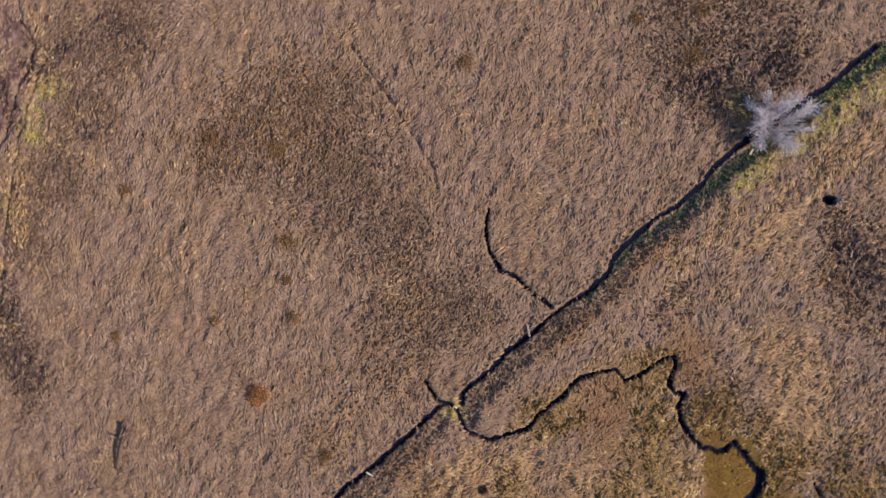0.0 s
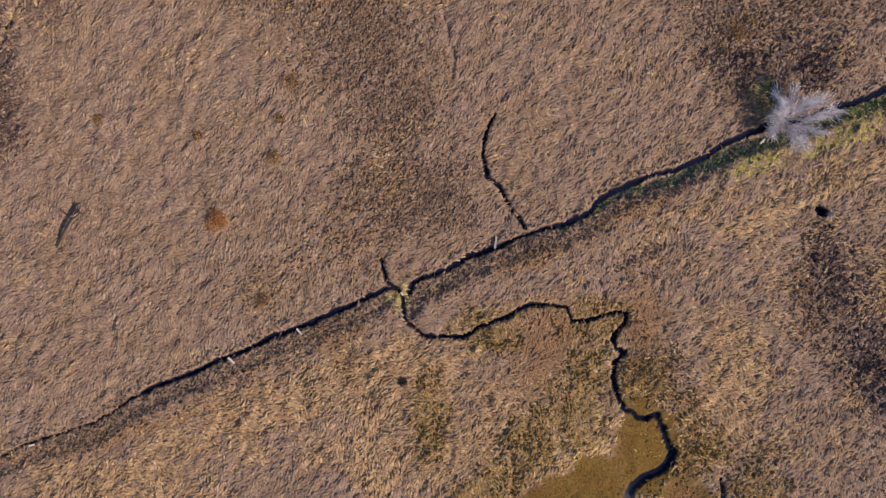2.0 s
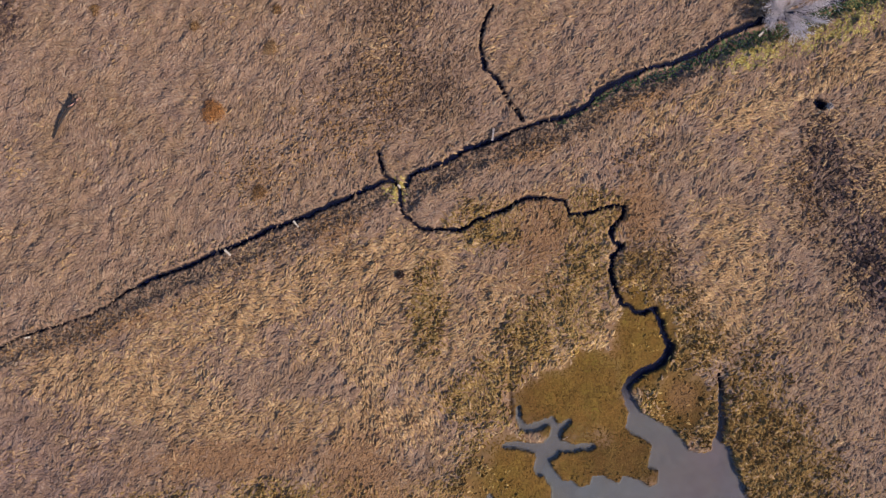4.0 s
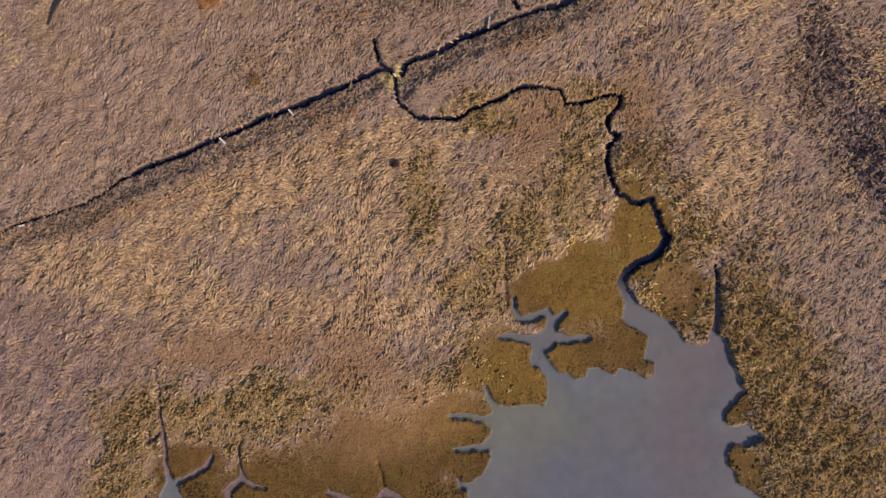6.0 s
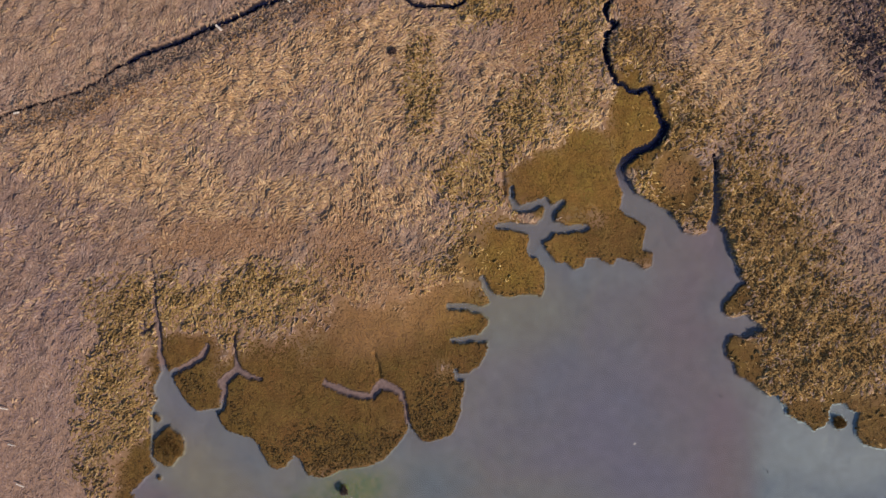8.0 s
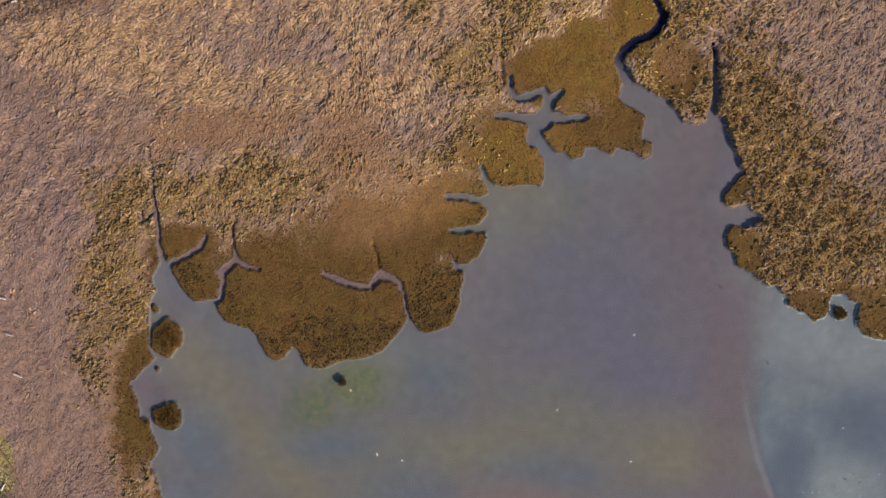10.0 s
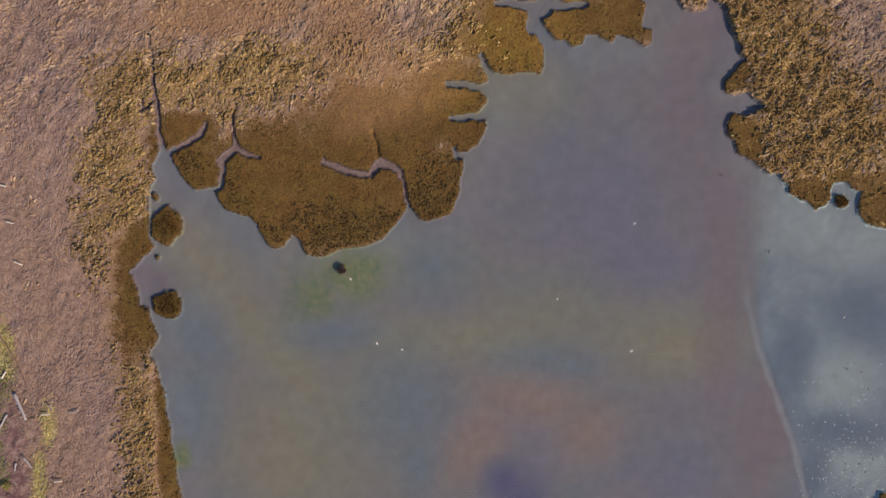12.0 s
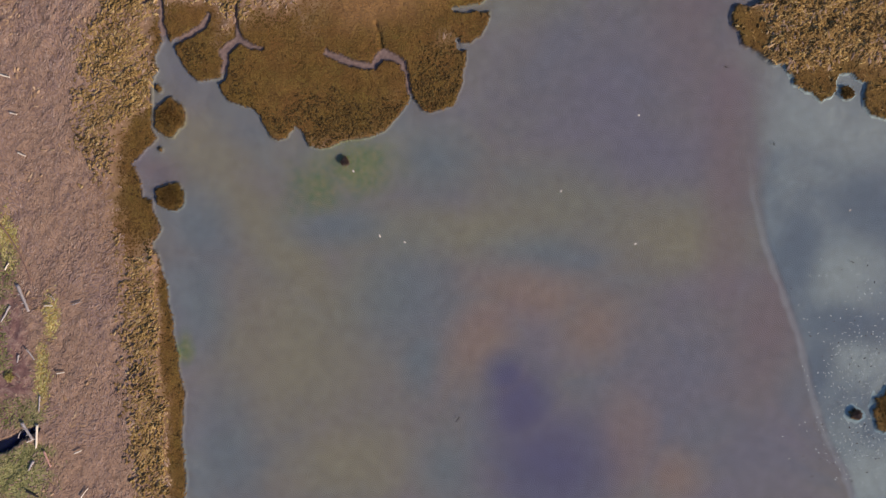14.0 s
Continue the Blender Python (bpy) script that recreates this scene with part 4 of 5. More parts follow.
x, y, r = scatter(0.39, 4)
x, y = keep(x, y, r, sample(Z["hay"], x, y) * dry(x, y, 0.05) * (1 - cover(x, y, ("moss_core", 1), ("straw", 0.9), ("tussock", 0.8), ("sunk", 1),
    ("short", 0.75), ("bare", 0.9), ("lush", 0.9))))
n = len(x)
hay = tufts("golden_hay", x, y, wind(x, y, 0.5, 1.6) + 0.5 * r.randn(n), 0.8 + 1.1 * r.rand(n) ** 1.5, 0.27 + 0.34 * r.rand(n), (0.11 + 0.28 * r.rand(n) ** 1.7) *
    (0.5 + fbm(x, y, 3.0, 62, 3)), GOLD, r, 0.45, 0.5)
tagged(hay, "golden tan marsh hay combed into swirls", "marsh hay", kind="stuff")

x, y, r = scatter(0.38, 24)
x, y = keep(x, y, r, sample(Z["straw"], x, y) * 0.95 * dry(x, y, 0.0) * (1 - cover(x, y, ("moss_core", 1), ("sunk", 1))))
n = len(x)
straw = tufts("olive_straw", x, y, wind(x, y, 0.5, 2.5) + 0.8 * r.randn(n), 0.6 + 0.7 * r.rand(n), 0.28 + 0.28 * r.rand(n), (0.14 + 0.32 * r.rand(n) ** 1.6)
    * (0.6 + 0.7 * smooth(0.35, 0.65, fbm(x, y, 2.2, 67, 2))), STRAW, r, 0.5, 0.5)
tagged(straw, "olive straw tufts above the saltwort flats", "straw", kind="stuff")

x, y, r = scatter(0.31, 14)
patchy = 0.85 + 0.15 * smooth(0.36, 0.55, fbm(x, y, 2.2, 63, 3))
x, y = keep(x, y, r, sample(Z["tussock"], x, y) * patchy * dry(x, y, 0.0) * (1 - cover(x, y, ("moss_core", 0.92))))
n = len(x)
sedge = tufts("tussock_sedge", x, y, r.rand(n) * 6.3, 0.55 + 0.7 * r.rand(n), 0.20 + 0.22 * r.rand(n), (0.10 + 0.32 * r.rand(n) ** 1.8) *
    (0.7 + 0.5 * smooth(0.35, 0.65, fbm(x, y, 2.2, 68, 2))), TUSSOCK, r, 0.9, 0.6)
tagged(sedge, "golden brown tussock sedge with dark gaps by the shore", "sedge", kind="stuff")

x, y, r = scatter(0.36, 15)
x, y = keep(x, y, r, sample(Z["short"], x, y) * 1.1 * dry(x, y, 0.05) * (1 - cover(x, y, ("moss_core", 1), ("tussock", 0.95), ("sunk", 1))))
n = len(x)
short = tufts("short_grass", x, y, r.rand(n) * 6.3, 0.5 + 0.5 * r.rand(n), 0.24 + 0.22 * r.rand(n), 0.06 + 0.14 * r.rand(n), SHORTGRASS, r)
tagged(short, "short pinkish-tan withered grass", "grass", kind="stuff")

x, y, r = scatter(0.33, 5)
x, y = keep(x, y, r, smooth(0.3, 0.85, sample(Z["moss"], x, y)) * 0.9 * dry(x, y, -0.02))
n = len(x)
saltwort = tufts("brown_saltwort", x, y, r.rand(n) * 6.3, 0.34 + 0.36 * r.rand(n), 0.20 + 0.22 * r.rand(n), (0.03 + 0.10 * r.rand(n) ** 2) *
    (0.5 + fbm(x, y, 3.0, 64, 2)), MOSSY, r)
tagged(saltwort, "low rust-brown saltwort carpet on the flats", "saltwort", kind="stuff")

# taller dark herbs along the rims of the flats, thickest to the south
x, y, r = scatter(0.34, 35)
rim = 0.75 * sample(Z["rim"], x, y) + 0.25 * (1 - smooth(0.4, 2.2, sample(np.maximum(pond, 0), x, y)))
x, y = keep(x, y, r, np.clip(rim, 0, 1) * (0.15 + 0.85 * smooth(0.36, 0.56, fbm(x, y, 2.6, 65, 3))) * sample(Z["moss_core"], x, y) * dry(x, y, 0.0))
n = len(x)
rim_herbs = tufts("rim_herbs", x, y, r.rand(n) * 6.3, 0.4 + 0.5 * r.rand(n), 0.26 + 0.26 * r.rand(n), 0.07 + 0.20 * r.rand(n) ** 1.8, RIM, r, 0.9, 0.6)
tagged(rim_herbs, "dark brown salt herbs along the rim of the flats", "herbs", kind="stuff")

x, y, r = scatter(0.38, 6)
x, y = keep(x, y, r, (sample(Z["shrub"], x, y) * 0.85) * dry(x, y, 0.05) * (1 - cover(x, y, ("moss", 0.8), ("sunk", 1), ("thicket", 0.7), ("bare", 0.8))))
n = len(x)
shrubs = tufts("low_shrubs", x, y, r.rand(n) * 6.3, 0.5 + 0.6 * r.rand(n), 0.18 + 0.20 * r.rand(n), 0.10 + 0.26 * r.rand(n), TWIG, r, 0.8, 0.8)
tagged(shrubs, "brown leafless low shrubs among the reeds", "shrubs", kind="stuff")

x, y, r = scatter(0.37, 26)
x, y = keep(x, y, r, sample(Z["ditch_side"], x, y) * 0.85 * dry(x, y, 0.0) * (1 - cover(x, y, ("moss", 1), ("sunk", 1), ("green", 0.6))))
n = len(x)
scrub = tufts("ditch_scrub", x, y, r.rand(n) * 6.3, 0.5 + 0.6 * r.rand(n), 0.20 + 0.20 * r.rand(n), 0.10 + 0.32 * r.rand(n), GREYSCRUB, r, 0.8, 0.8)
tagged(scrub, "grey-brown withered scrub along the ditch", "scrub", kind="stuff")

x, y, r = scatter(0.38, 16)
x, y = keep(x, y, r, sample(Z["thicket"], x, y) * (0.35 + 0.65 * smooth(0.30, 0.65, fbm(x, y, 5, 66, 3))) * 0.75 * dry(x, y, 0.1))
n = len(x)
thicket = tufts("dark_thicket", x, y, r.rand(n) * 6.3, 0.6 + 0.8 * r.rand(n), 0.16 + 0.18 * r.rand(n), 0.12 + 0.35 * r.rand(n) ** 1.5, THICKET, r, 0.8, 0.85)
tagged(thicket, "dark purplish-brown leafless thicket casting shade", "thicket", kind="stuff")

x, y, r = scatter(0.44, 7)
x, y = keep(x, y, r, sample(Z["rust"], x, y) * 0.35 * dry(x, y, 0.1) * (1 - cover(x, y, ("moss", 1), ("sunk", 1))))
n = len(x)
rust = tufts("rusty_herbs", x, y, r.rand(n) * 6.3, 0.5 + 0.4 * r.rand(n), 0.24 + 0.2 * r.rand(n), 0.18 + 0.3 * r.rand(n), RUSTY, r, 0.8, 0.7)
tagged(rust, "rust-orange withered herbs in patches among reeds", "herbs", kind="stuff")

x, y, r = scatter(0.36, 8)
x, y = keep(x, y, r, sample(Z["green"], x, y) * 0.9 * dry(x, y, 0.1) * (1 - 0.8 * sample(Z["sunk"], x, y)))
n = len(x)
grass = tufts("green_grass", x, y, r.rand(n) * 6.3, 0.5 + 0.4 * r.rand(n), 0.24 + 0.2 * r.rand(n), 0.06 + 0.12 * r.rand(n), GRASS, r, 0.8, 0.6)
tagged(grass, "yellow-green grass along the ditch bank", "grass", kind="stuff")

x, y, r = scatter(0.36, 18)
x, y = keep(x, y, r, sample(Z["lush"], x, y) * 0.9 * dry(x, y, 0.1))
n = len(x)
lush = tufts("lush_grass", x, y, r.rand(n) * 6.3, 0.4 + 0.4 * r.rand(n), 0.24 + 0.2 * r.rand(n), 0.06 + 0.16 * r.rand(n), LUSH, r, 0.8, 0.6)
tagged(lush, "fresh green grass between driftwood and mud", "grass", kind="stuff")

x, y, r = scatter(0.38, 9)
x, y = keep(x, y, r, sample(Z["sunk"], x, y) * 0.9 * dry(x, y, 0.0))
n = len(x)
weed = tufts("ditch_weed", x, y, r.rand(n) * 6.3, 0.45 + 0.5 * r.rand(n), 0.26 + 0.2 * r.rand(n), 0.12 + 0.25 * r.rand(n), WEED, r, 0.8, 0.6)
tagged(weed, "dark green weed on the ditch floor", "ditch weed", kind="stuff")


# ---- things ----
def surface(x, y):
    return float(sample(height, np.array([x]), np.array([y]))[0])


def part(name, bm, mat, parent, label=""):
    me = bpy.data.meshes.new(name)
    bm.to_mesh(me)
    bm.free()
    me.materials.append(mat)
    ob = new(name, me)
    ob.parent = parent
    if label:
        tagged(ob, label)
    return ob


def thing(name, bm, mat, place, label, category, group=""):
    ob = part(name, bm, mat, None)
    ob.matrix_world = place
    return tagged(ob, label, category, group)


def tube(bm, pts, radii, sides=6, cap=True):
    """A tapered round stem through the points."""
    rings = []
    for i, (p, rad) in enumerate(zip(pts, radii)):
        a = Vector(pts[max(i - 1, 0)])
        c = Vector(pts[min(i + 1, len(pts) - 1)])
        d = (c - a).normalized()
        u = d.orthogonal().normalized()
        w = d.cross(u)
        rings.append([bm.verts.new(Vector(p) + rad * (math.cos(2 * math.pi * k / sides) * u + math.sin(2 * math.pi * k / sides) * w)) for k in range(sides)])
    for a, c in zip(rings[:-1], rings[1:]):
        for k in range(sides):
            f = bm.faces.new((a[k], a[(k + 1) % sides], c[(k + 1) % sides], c[k]))
            f.smooth = True
    if cap:
        bm.faces.new(rings[0][::-1])
        bm.faces.new(rings[-1])


def bent(rng, start, way, length, steps, wander, lift=0.0):
    pts, p, d = [Vector(start)], Vector(start), Vector(way).normalized()
    for _ in range(steps):
        d = (d + Vector((rng.uniform(-1, 1), rng.uniform(-1, 1), rng.uniform(-1, 1) + lift)) * wander).normalized()
        p = p + d * (length / steps)
        pts.append(p.copy())
    return pts


# the bare pale willow over the ditch
def willow(place):
    rng = random.Random(11)
    root = new("willow_tree")
    root.matrix_world = place
    bm = bmesh.new()
    tube(bm, [(0, 0, -0.4), (0.05, 0.05, 0.3), (0.1, 0.1, 0.9)], [0.55, 0.42, 0.36], 9)
    part("trunk", bm, PALE_BARK, root)
    crown = bmesh.new()
    for k in range(17):
        a = 2 * math.pi * k / 17 + rng.uniform(-0.25, 0.25)
        steep = rng.uniform(0.3, 1.2)
        bm = bmesh.new()
        length = rng.uniform(4.4, 6.4) * (0.9 + 0.25 * math.cos(a + 0.5))
        limb = bent(rng, (0.1, 0.1, 0.7), (math.cos(a), math.sin(a), steep), length, 7, 0.16, 0.05)
        tube(bm, limb, [0.13 - 0.015 * i for i in range(8)], 6)
        part("limb", bm, PALE_BARK, root)
        for i in range(2, 8):
            for _ in range(6):
                d = (limb[i] - limb[i - 1]).normalized()
                way = d + Vector((rng.gauss(0, 0.42), rng.gauss(0, 0.42), rng.gauss(0.05, 0.35)))
                branch = bent(rng, limb[i], way, rng.uniform(1.0, 2.2), 3, 0.22)
                tube(crown, branch, [0.035, 0.03, 0.024, 0.016], 3, False)
                for q in branch[1:]:
                    for _ in range(2):
                        w2 = (branch[-1] - branch[0]).normalized() + Vector((rng.gauss(0, 0.45), rng.gauss(0, 0.45), rng.gauss(0.05, 0.4)))
                        tube(crown, bent(rng, q, w2, rng.uniform(0.5, 1.3), 2, 0.12), [0.022, 0.018, 0.012], 3, False)
    part("crown", crown, PALE_TWIGS, root, "pale grey fine bare twigs")
    return tagged(root, "leafless pale grey willow spreading over the dark ditch", "tree")


tree_at = Vector((*(59.7, 69.0), 0))
willow(Matrix.Translation((tree_at.x, tree_at.y, surface(tree_at.x, tree_at.y))))


def log(name, a, b, thick, mat, label, lift=0.0, group="", bow=0.0, seed=1, category="log"):
    """A weathered trunk lying from a to b, tapered, bowed, with knots and a stub."""
    rng = random.Random(seed)
    a, b = Vector((*a, 0)), Vector((*b, 0))
    za, zb = surface(a.x, a.y), surface(b.x, b.y)
    a.z, b.z = za + thick * 0.4 + lift, zb + thick * 0.4 + lift
    mid = (a + b) / 2
    side = Vector((-(b - a).y, (b - a).x, 0)).normalized()
    steps = 9
    pts = [a.lerp(b, k / steps) + side * bow * math.sin(math.pi * k / steps) + side * rng.uniform(-0.03, 0.03) - mid for k in range(steps + 1)]
    bm = bmesh.new()
    tube(bm, pts, [thick * 0.5 * (1.0 - 0.35 * k / steps + rng.uniform(-0.06, 0.06)) for k in range(steps + 1)], 9)
    root = new(name)
    root.matrix_world = Matrix.Translation(mid)
    part("trunk", bm, mat, root)
    for k in (3, 6) if thick > 0.5 else ():
        bm = bmesh.new()
        way = side * rng.choice((-1, 1)) + Vector((0, 0, 0.7))
        tube(bm, [pts[k], pts[k] + way * thick * 0.6, pts[k] + way * thick * 0.9], [thick * 0.16, thick * 0.11, thick * 0.05], 6)
        part("branch_stub", bm, mat, root)
    return tagged(root, label, category, group)


def plank(a, b, wide, mat, label, lift=0.25, group="planks by the ditch", seed=1):
    """A sawn board with worn, slightly split ends."""
    rng = random.Random(seed)
    a, b = Vector((*a, 0)), Vector((*b, 0))
    mid, way = (a + b) / 2, b - a
    length = way.length
    bm = bmesh.new()
    xs = [-0.5, -0.48, -0.2, 0.1, 0.47, 0.5]
    rows = []
    for k, u in enumerate(xs):
        w = wide * (0.5 if 0 < k < 5 else 0.42) * rng.uniform(0.92, 1.05)
        sag = 0.03 * math.cos(u * math.pi)
        rows.append([bm.verts.new((u * length, s * w, z + sag)) for s, z in ((-1, 0), (1, 0), (1, 0.07), (-1, 0.07))])
    for p, q in zip(rows[:-1], rows[1:]):
        for k in range(4):
            bm.faces.new((p[k], q[k], q[(k + 1) % 4], p[(k + 1) % 4]))
    bm.faces.new(rows[0])
    bm.faces.new(rows[-1][::-1])
    bmesh.ops.recalc_face_normals(bm, faces=bm.faces)
    z = max(surface(a.x, a.y), surface(b.x, b.y), surface(mid.x, mid.y)) + lift
    return thing("plank", bm, mat, Matrix.Translation((mid.x, mid.y, z)) @ pose(0, 0, 0, 4, 0, math.degrees(math.atan2(way.y, way.x))), label, "plank", group)


PALE = "pale weathered wooden plank lying at the ditch edge"
plank((-27.0, 32.4), (-26.1, 31.3), 0.32, PALE_PLANK, PALE, seed=1)
plank((-39.2, 27.3), (-38.1, 26.3), 0.38, PALE_PLANK, PALE, seed=2)
plank((-74.8, 11.7), (-73.8, 11.9), 0.3, PALE_PLANK, PALE, seed=3)
plank((8.3, 46.5), (8.6, 48.7), 0.35, DRIFTWOOD, "grey board laid across the ditch", seed=4)
plank((55.8, 65.0), (56.6, 65.8), 0.3, PALE_PLANK, "pale board lying in the dark ditch", 0.3, seed=5)
plank((-8.4, 38.8), (-8.0, 38.2), 0.35, PALE_PLANK, "short pale board at the creek fork", seed=6)

# driftwood thrown up in the south-western corner
log("driftwood_log", (-75.4, -77.4), (-73.2, -82.1), 0.6, DRIFTWOOD, "long grey driftwood log on bare mud", 0.05, "driftwood logs", 0.0, 1)
log("driftwood_log", (-76.8, -81.1), (-78.4, -84.0), 0.4, DRIFTWOOD, "thin grey driftwood log on bare mud", 0.05, "driftwood logs", 0.05, 2)
log("driftwood_log", (-74.7, -102.0), (-72.7, -105.0), 0.55, DRIFTWOOD, "grey driftwood log beside the dark pool", 0.2, "driftwood logs", 0.0, 3)
log("driftwood_log", (-71.9, -102.4), (-72.2, -106.6), 0.45, PALE_PLANK, "bleached straight log beside the dark pool", 0.2, "driftwood logs", 0.0, 4)
log("driftwood_log", (-70.8, -107.1), (-69.6, -110.0), 0.4, RED_WOOD, "reddish driftwood log with a bleached end", 0.15, "driftwood logs", 0.0, 5)
log("driftwood_log", (-72.7, -108.9), (-73.6, -110.6), 0.45, DRIFTWOOD, "short grey driftwood log in grass", 0.1, "driftwood logs", 0.0, 6)
log("driftwood_log", (-74.1, -88.6), (-72.4, -90.8), 0.35, DRIFTWOOD, "thin grey driftwood log on bare mud", 0.1, "driftwood logs", 0.1, 7)
log("driftwood_log", (-75.3, -89.9), (-75.5, -91.3), 0.35, DRIFTWOOD, "short grey driftwood log on bare mud", 0.1, "driftwood logs", 0.0, 8)
log("driftwood_log", (-71.5, -97.2), (-71.7, -100.0), 0.3, DRIFTWOOD, "thin grey driftwood log in grass", 0.15, "driftwood logs", 0.0, 9)
log("driftwood_stick", (-70.3, -81.1), (-68.9, -81.1), 0.3, PALE_PLANK, "short bleached stick lying on the reeds", 0.4, "bleached sticks",
    0.05, 10, "stick")
log("driftwood_stick", (-65.3, -107.5), (-64.1, -107.0), 0.3, PALE_PLANK, "short bleached stick lying on the reeds", 0.4, "bleached sticks",
    0.0, 11, "stick")
log("driftwood_stick", (-77.9, -40.1), (-76.2, -40.6), 0.35, PALE_PLANK, "short bleached stick lying on the reeds", 0.4, "bleached sticks",
    0.0, 12, "stick")
log("driftwood_stick", (-76.4, -46.8), (-75.1, -47.1), 0.3, PALE_PLANK, "short bleached stick lying on the reeds", 0.4, "bleached sticks",
    0.0, 13, "stick")
log("driftwood_stick", (-75.0, -53.9), (-73.7, -54.5), 0.3, PALE_PLANK, "short bleached stick lying on the reeds", 0.4, "bleached sticks",
    0.0, 14, "stick")
log("driftwood_stick", (-68.2, -93.1), (-66.9, -93.0), 0.28, PALE_PLANK, "short bleached stick lying on the reeds", 0.4, "bleached sticks",
    0.0, 15, "stick")
log("fallen_branch", (-78.8, -66.1), (-72.9, -76.9), 0.24, BROWN_WOOD, "long thin reddish fallen branch among trampled reeds", 0.1, "", 0.6, 16, "branch")

log("driftwood_stick", (-75.9, -105.0), (-75.1, -103.7), 0.22, DRIFTWOOD, "thin grey stick across the dark pool", 0.3, "pool sticks", 0.05, 21, "stick")
log("driftwood_stick", (-73.8, -105.5), (-72.2, -104.9), 0.24, PALE_PLANK, "bleached crooked stick beside the dark pool", 0.3, "pool sticks", 0.05, 22, "stick")
log("driftwood_stick", (-64.2, -115.5), (-63.0, -113.8), 0.24, PALE_PLANK, "short bleached stick lying on the reeds", 0.35, "bleached sticks", 0.05, 23, "stick")
log("driftwood_stick", (-69.3, -79.3), (-68.5, -80.2), 0.24, DRIFTWOOD, "thin grey stick lying on the reeds", 0.35, "grey sticks", 0.05, 24, "stick")
log("driftwood_stick", (-65.5, -81.0), (-63.9, -80.4), 0.2, DRIFTWOOD, "thin grey stick lying on the reeds", 0.35, "grey sticks", 0.05, 25, "stick")
log("driftwood_stick", (-77.6, -74.7), (-76.9, -73.5), 0.3, PALE_PLANK, "short bleached stick on bare mud", 0.2, "bleached sticks", 0.05, 26, "stick")
log("driftwood_log", (-74.1, -114.3), (-71.9, -115.5), 0.4, DARK_WOOD, "dark rotten log in fresh grass", 0.15, "", 0.05, 27, "log")


# the fallen dark snag in the western reeds, with its torn root
def snag():
    pts2 = [(-69.0, 47.0), (-68.1, 48.9), (-67.2, 50.4), (-66.1, 52.0), (-64.9, 53.2)]
    base = Vector((*pts2[-1], surface(*pts2[-1])))
    root = new("fallen_snag")
    root.matrix_world = Matrix.Translation(base)
    pts = [Vector((px - base.x, py - base.y, 0.48 + 0.12 * k)) for k, (px, py) in enumerate(pts2)]
    bm = bmesh.new()
    tube(bm, pts, [0.12, 0.17, 0.21, 0.26, 0.34], 9)
    part("trunk", bm, DARK_WOOD, root)
    rng = random.Random(5)
    for k in range(9):
        bm = bmesh.new()
        way = (rng.uniform(-0.2, 1.0), rng.uniform(-0.6, 0.9), rng.uniform(-0.1, 1.0))
        tube(bm, bent(rng, pts[-1], way, rng.uniform(0.7, 1.5), 4, 0.3), [0.20, 0.16, 0.12, 0.08, 0.03], 6)
        part("root", bm, RED_WOOD if k % 2 else DARK_WOOD, root)
    for k in range(3):
        bm = bmesh.new()
        tube(bm, bent(rng, pts[3], (rng.uniform(-1, 0), rng.uniform(-0.2, 0.6), 1.2), 1.5, 4, 0.25), [0.10, 0.08, 0.06, 0.04, 0.02], 5)
        part("limb", bm, DARK_WOOD, root)
    return tagged(root, "dark fallen tree trunk with torn reddish root end", "snag")


snag()


# the tipped stump with its bleached roots; the dark pit stands for its shadow
def stump():
    cx, cy = (68.0, 52.3)
    root = new("tipped_stump")
    root.matrix_world = Matrix.Translation((cx, cy, surface(cx, cy)))
    rng = random.Random(8)
    bm = bmesh.new()
    tube(bm, [(0.5, -0.1, -0.1), (0.2, 0.05, 0.4), (-0.2, 0.1, 0.75)], [0.32, 0.42, 0.5], 10)
    part("stump_body", bm, DRIFTWOOD, root)
    for k in range(11):
        a = 2 * math.pi * k / 11
        bm = bmesh.new()
        tube(bm, bent(rng, (-0.15, 0.1, 0.7), (0.3 * math.cos(a) - 0.2, math.cos(a), math.sin(a)), rng.uniform(0.7, 1.2), 4, 0.28), [0.15,
            0.12, 0.09, 0.06, 0.02], 6)
        part("root", bm, DRIFTWOOD, root)
    return tagged(root, "bleached tipped tree stump beside a dark pit that stands for its shadow", "stump")


stump()


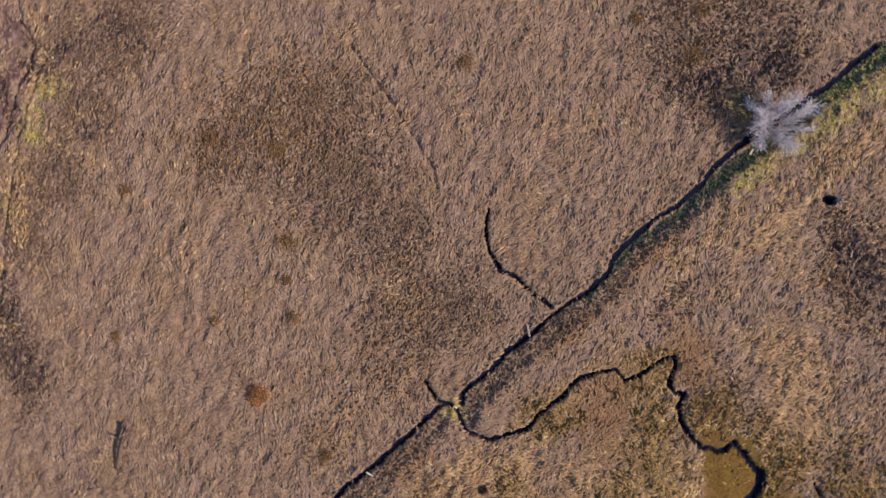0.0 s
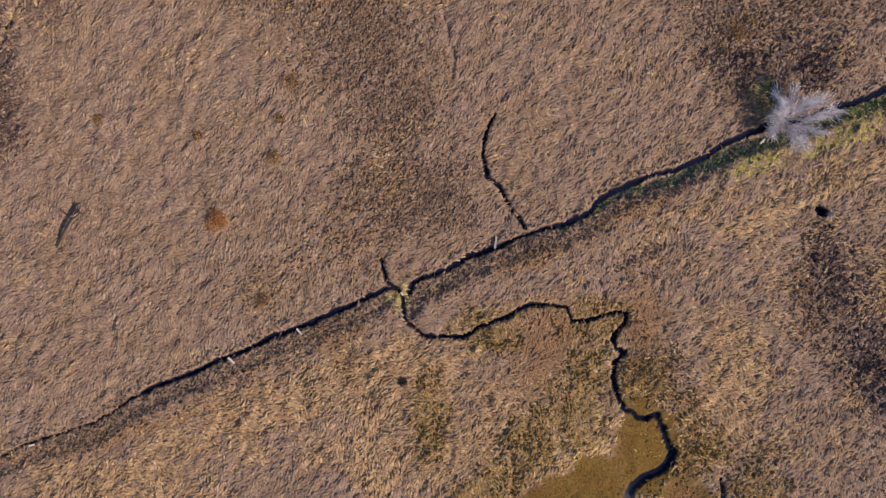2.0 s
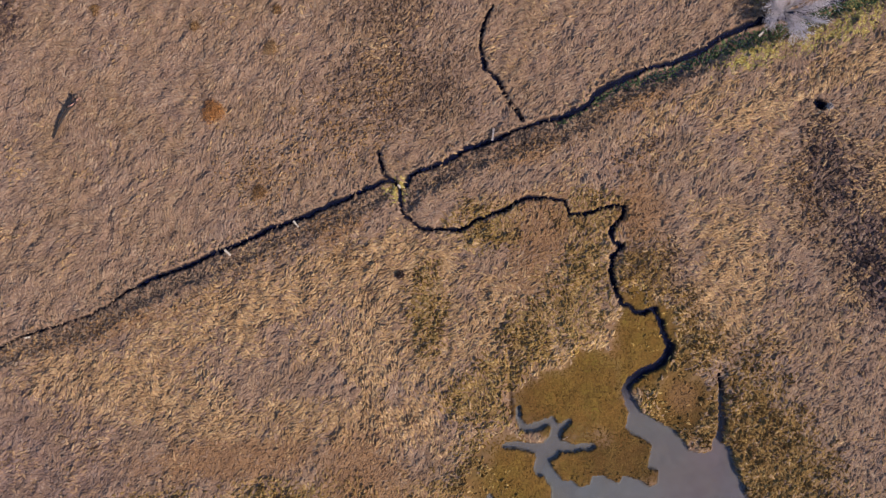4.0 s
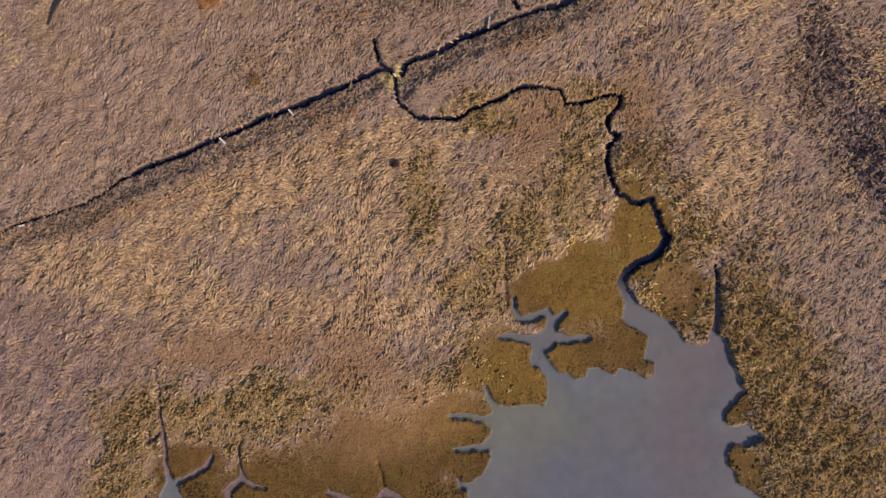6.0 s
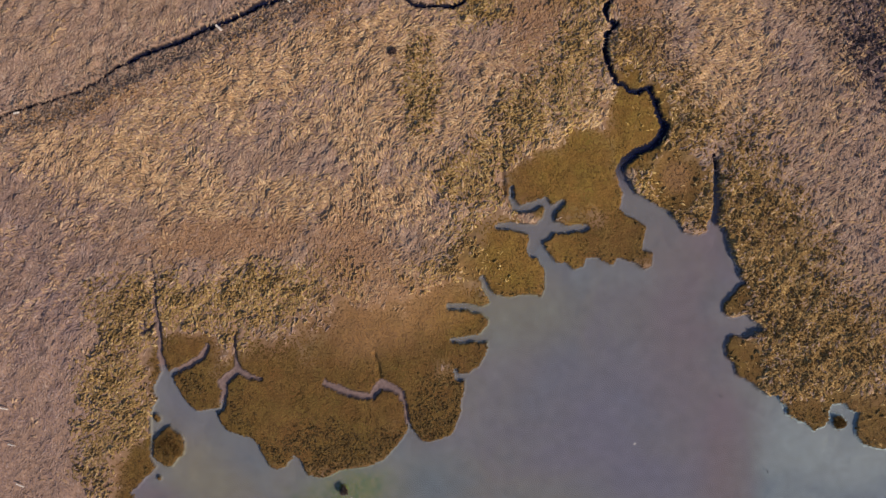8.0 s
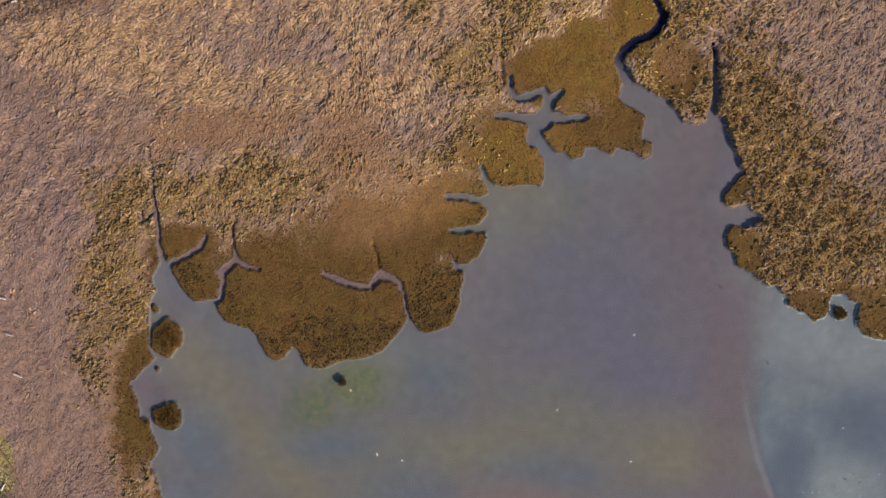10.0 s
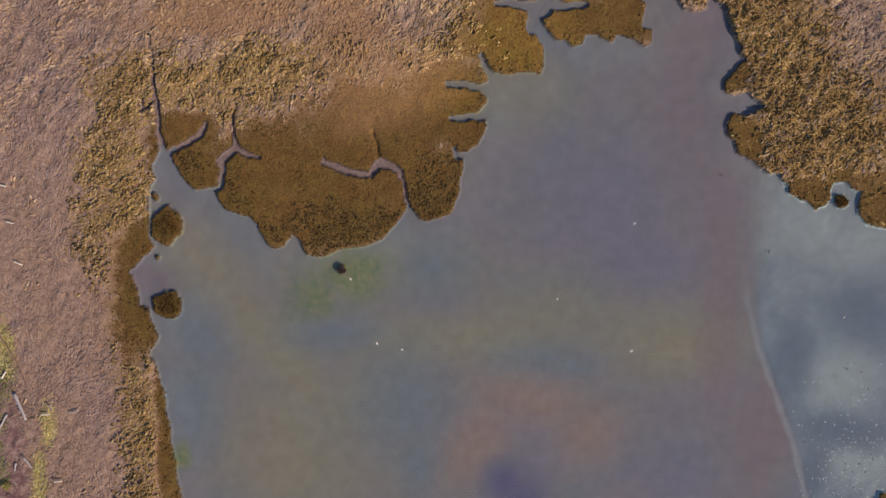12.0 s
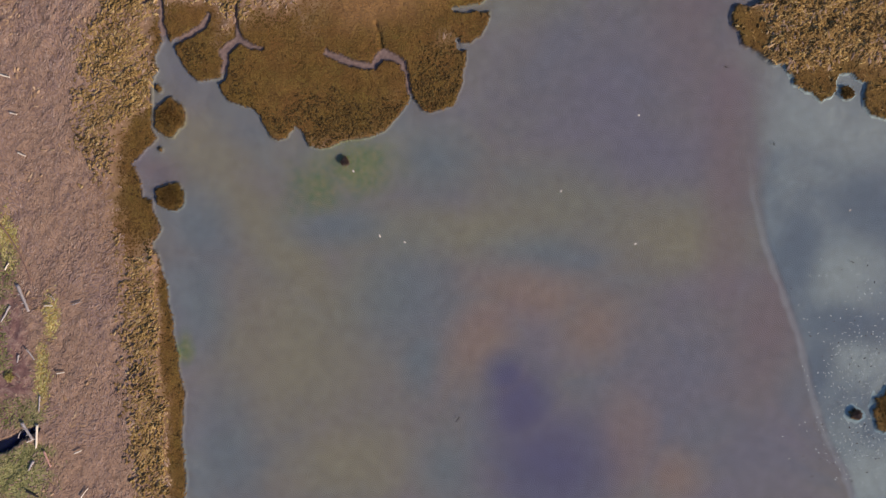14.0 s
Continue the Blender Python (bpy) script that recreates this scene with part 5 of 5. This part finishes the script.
def bush(cx, cy, wide, tall, mat, label, seed, group="", leaf_count=850):
    """A round low shrub of small leaf clumps on a few stems."""
    rng = random.Random(seed)
    root = new("bush")
    root.matrix_world = Matrix.Translation((cx, cy, surface(cx, cy)))
    leaves, stems = bmesh.new(), bmesh.new()
    for k in range(7):
        a = rng.uniform(0, 6.3)
        tube(stems, bent(rng, (0, 0, -0.1), (math.cos(a) * wide / tall, math.sin(a) * wide / tall, 1.0), tall * 1.0, 3, 0.2), [0.05, 0.04,
            0.03, 0.015], 4, False)
    for k in range(int(leaf_count * wide)):
        a, q = rng.uniform(0, 6.3), math.sqrt(rng.random())
        rad = wide * q * (0.9 + 0.12 * math.sin(3 * a + seed) + 0.10 * math.sin(5 * a + 2 * seed) + 0.08 * math.sin(9 * a))
        rad *= rng.uniform(0.7, 1.2)
        c = Vector((rad * math.cos(a), rad * math.sin(a), tall * (1.05 - 0.8 * q * q) * rng.uniform(0.45, 1.0)))
        t = Vector((rng.gauss(0, 1), rng.gauss(0, 1), rng.gauss(0.3, 0.6))).normalized()
        u = t.orthogonal().normalized()
        s = rng.uniform(0.09, 0.20)
        m = c + t * s * 0.5 + u.cross(t) * 0.05
        vs = [leaves.verts.new(p) for p in (c, m + u * s * 0.5, c + t * s * 1.4, m - u * s * 0.5)]
        leaves.faces.new(vs)
    part("stems", stems, DARK_WOOD, root)
    part("foliage", leaves, mat, root)
    return tagged(root, label, "bush", group)


RUST_BUSH = material("bright_rust_leaves", blades([(0.0, (0.42, 0.20, 0.085)), (0.5, (0.56, 0.29, 0.13)), (1.0, (0.66, 0.38, 0.19))], (0.54,
    0.27, 0.11), (0.62, 0.34, 0.15), 0.3))
RUST_LABEL = "small rust-orange bush standing among pale reeds"
for k, (cx, cy, w) in enumerate([(*(-40.9, 51.6), 2.1), (*(-30.7, 62.8), 1.5), (*(-34.2, 97.2), 1.9), (*(12.5, 96.1), 1.5), (*(-61.3, 69.4),
    1.1), (*(-44.0, 66.6), 0.9),
                                 (*(-51.5, 93.3), 1.2), (*(-29.5, 69.5), 1.0), (*(43.3, 94.1), 1.4), (*(51.4, 84.7), 2.0), (*(54.9, 92.1),
                                     1.5), (*(-23.9, 91.8), 2.0),
                                 (*(-27.5, 76.0), 1.6), (*(-32.9, 37.5), 1.4)]):
    if k == 1:
        bush(cx, cy, w * 0.95, 0.6, GOLD, "small yellow-olive bush standing among pale reeds", 40 + k)
    else:
        bush(cx, cy, w, 0.7 if k == 0 else 0.5, RUST_BUSH if k == 0 else RUSTY, RUST_LABEL, 40 + k, "rust-orange bushes", 900 if k == 0 else 360)
bush(-77.0, -93.9, 0.8, 0.6, GRASS, "small yellow bush on bare mud beside driftwood", 70)
bush(*(-8.1, 22.7), 0.8, 0.9, THICKET, "dark leafless bush alone in the marsh hay", 71)
bush(*(-16.9, -55.5), 0.8, 0.6, THICKET, "dark tuft standing in shallow pond water", 72)
bush(*(74.3, -100.5), 0.9, 0.6, THICKET, "dark tuft standing on the silt shoal", 73)
for k, (cx, cy, w) in enumerate([(-48.2, -47.5, 2.7), (-48.2, -61.6, 2.3), (81.3, -100.0, 3.6), (72.1, -43.3, 1.2)]):
    bush(cx, cy, w, 0.3, MOSSY, "low dark brown saltbush on a round islet in the pond", 80 + k, "saltbushes", 420)


# floating chips, foam and shells
def flecks(name, count, where, size, mat, label, category, seed, z):
    rng = random.Random(seed)
    verts, faces = [], []
    while len(faces) < count * 5:
        cx, cy = where(rng)
        if float(sample(water, np.array([cx]), np.array([cy]))[0]) > -0.6:
            continue
        a, l, w = rng.uniform(0, 6.3), size * rng.uniform(0.6, 1.6), size * rng.uniform(0.3, 0.7)
        c, s, i = math.cos(a), math.sin(a), len(verts)
        for u, v, h in ((-1, -0.6, 0), (1, -1, 0), (0.8, 1, 0), (-0.9, 0.8, 0), (-0.2, 0.0, 1.0)):
            verts.append((cx + u * l * c - v * w * s, cy + u * l * s + v * w * c, z + h * w * 0.5))
        faces += [(i, i + 1, i + 4), (i + 1, i + 2, i + 4), (i + 2, i + 3, i + 4), (i + 3, i, i + 4), (i + 3, i + 2, i + 1)]
    me = bpy.data.meshes.new(name)
    me.from_pydata(verts, [], faces)
    me.materials.append(mat)
    return tagged(new(name, me), label, category, kind="stuff")


def on_shoal(rng):
    return rng.gauss(74.5, 4.5), rng.choice((rng.gauss(-91, 4), rng.gauss(-104, 4), rng.uniform(-113, -72)))


flecks("foam_flecks", 360, on_shoal, 0.14, FOAM, "pale foam flecks and shells on the silt shoal", "foam", 3, WATER_Z + 0.01)
flecks("dark_flecks", 60, on_shoal, 0.16, DARK_WOOD, "dark debris bits on the silt shoal", "debris", 4, WATER_Z + 0.01)


def chip(cx, cy, seed):
    """A split sliver of bleached wood, floating."""
    rng = random.Random(seed)
    bm = bmesh.new()
    length, turn = rng.uniform(0.22, 0.34), rng.uniform(0, 180)
    rows = []
    for u, wide in ((-1.0, 0.25), (-0.4, 0.5), (0.5, 0.45), (1.0, 0.12)):
        wide *= length * rng.uniform(0.8, 1.1)
        rows.append([bm.verts.new((u * length, side * wide, lift)) for side, lift in ((-1, 0.0), (1, 0.0), (0.6, 0.06), (-0.5, 0.07))])
    for a, b in zip(rows[:-1], rows[1:]):
        for k in range(4):
            bm.faces.new((a[k], b[k], b[(k + 1) % 4], a[(k + 1) % 4]))
    bm.faces.new(rows[0])
    bm.faces.new(rows[-1][::-1])
    bmesh.ops.recalc_face_normals(bm, faces=bm.faces)
    return thing("wood_chip", bm, PALE_PLANK, pose(cx, cy, WATER_Z - 0.01, 0, 0, turn), "tiny bleached wood chip floating on the pond", "wood chip", "floating chips")


for k, (cx, cy) in enumerate([(35.4, -47.2), (21.6, -60.7), (-10.8, -68.7), (-6.3, -69.8), (34.9, -70.1), (-15.5, -57.1), (73.1, -64.1)]):
    chip(cx, cy, 200 + k)


def floating_twig(cx, cy, turn, length, seed):
    """A waterlogged forked twig lying in the surface."""
    rng = random.Random(seed)
    root = new("floating_twig")
    root.matrix_world = pose(cx, cy, WATER_Z, 0, 0, turn)
    bm = bmesh.new()
    stem = bent(rng, (-length / 2, 0, 0.02), (1, 0, 0), length, 5, 0.12)
    for q in stem:
        q.z = 0.03
    tube(bm, stem, [0.09, 0.085, 0.075, 0.06, 0.045, 0.02], 6)
    part("stem", bm, DARK_WOOD, root)
    bm = bmesh.new()
    fork = [stem[3], stem[3] + Vector((0.25, 0.22, 0.04)), stem[3] + Vector((0.42, 0.46, 0.02))]
    tube(bm, fork, [0.05, 0.035, 0.015], 5)
    part("side_shoot", bm, DARK_WOOD, root)
    return tagged(root, "dark waterlogged forked twig floating on the pond", "twig", "floating twigs")


floating_twig(3.3, -101.6, 45, 1.1, 5)
floating_twig(59.5, -52.3, 80, 0.5, 6)
floating_twig(50.8, -38.6, -35, 0.6, 7)
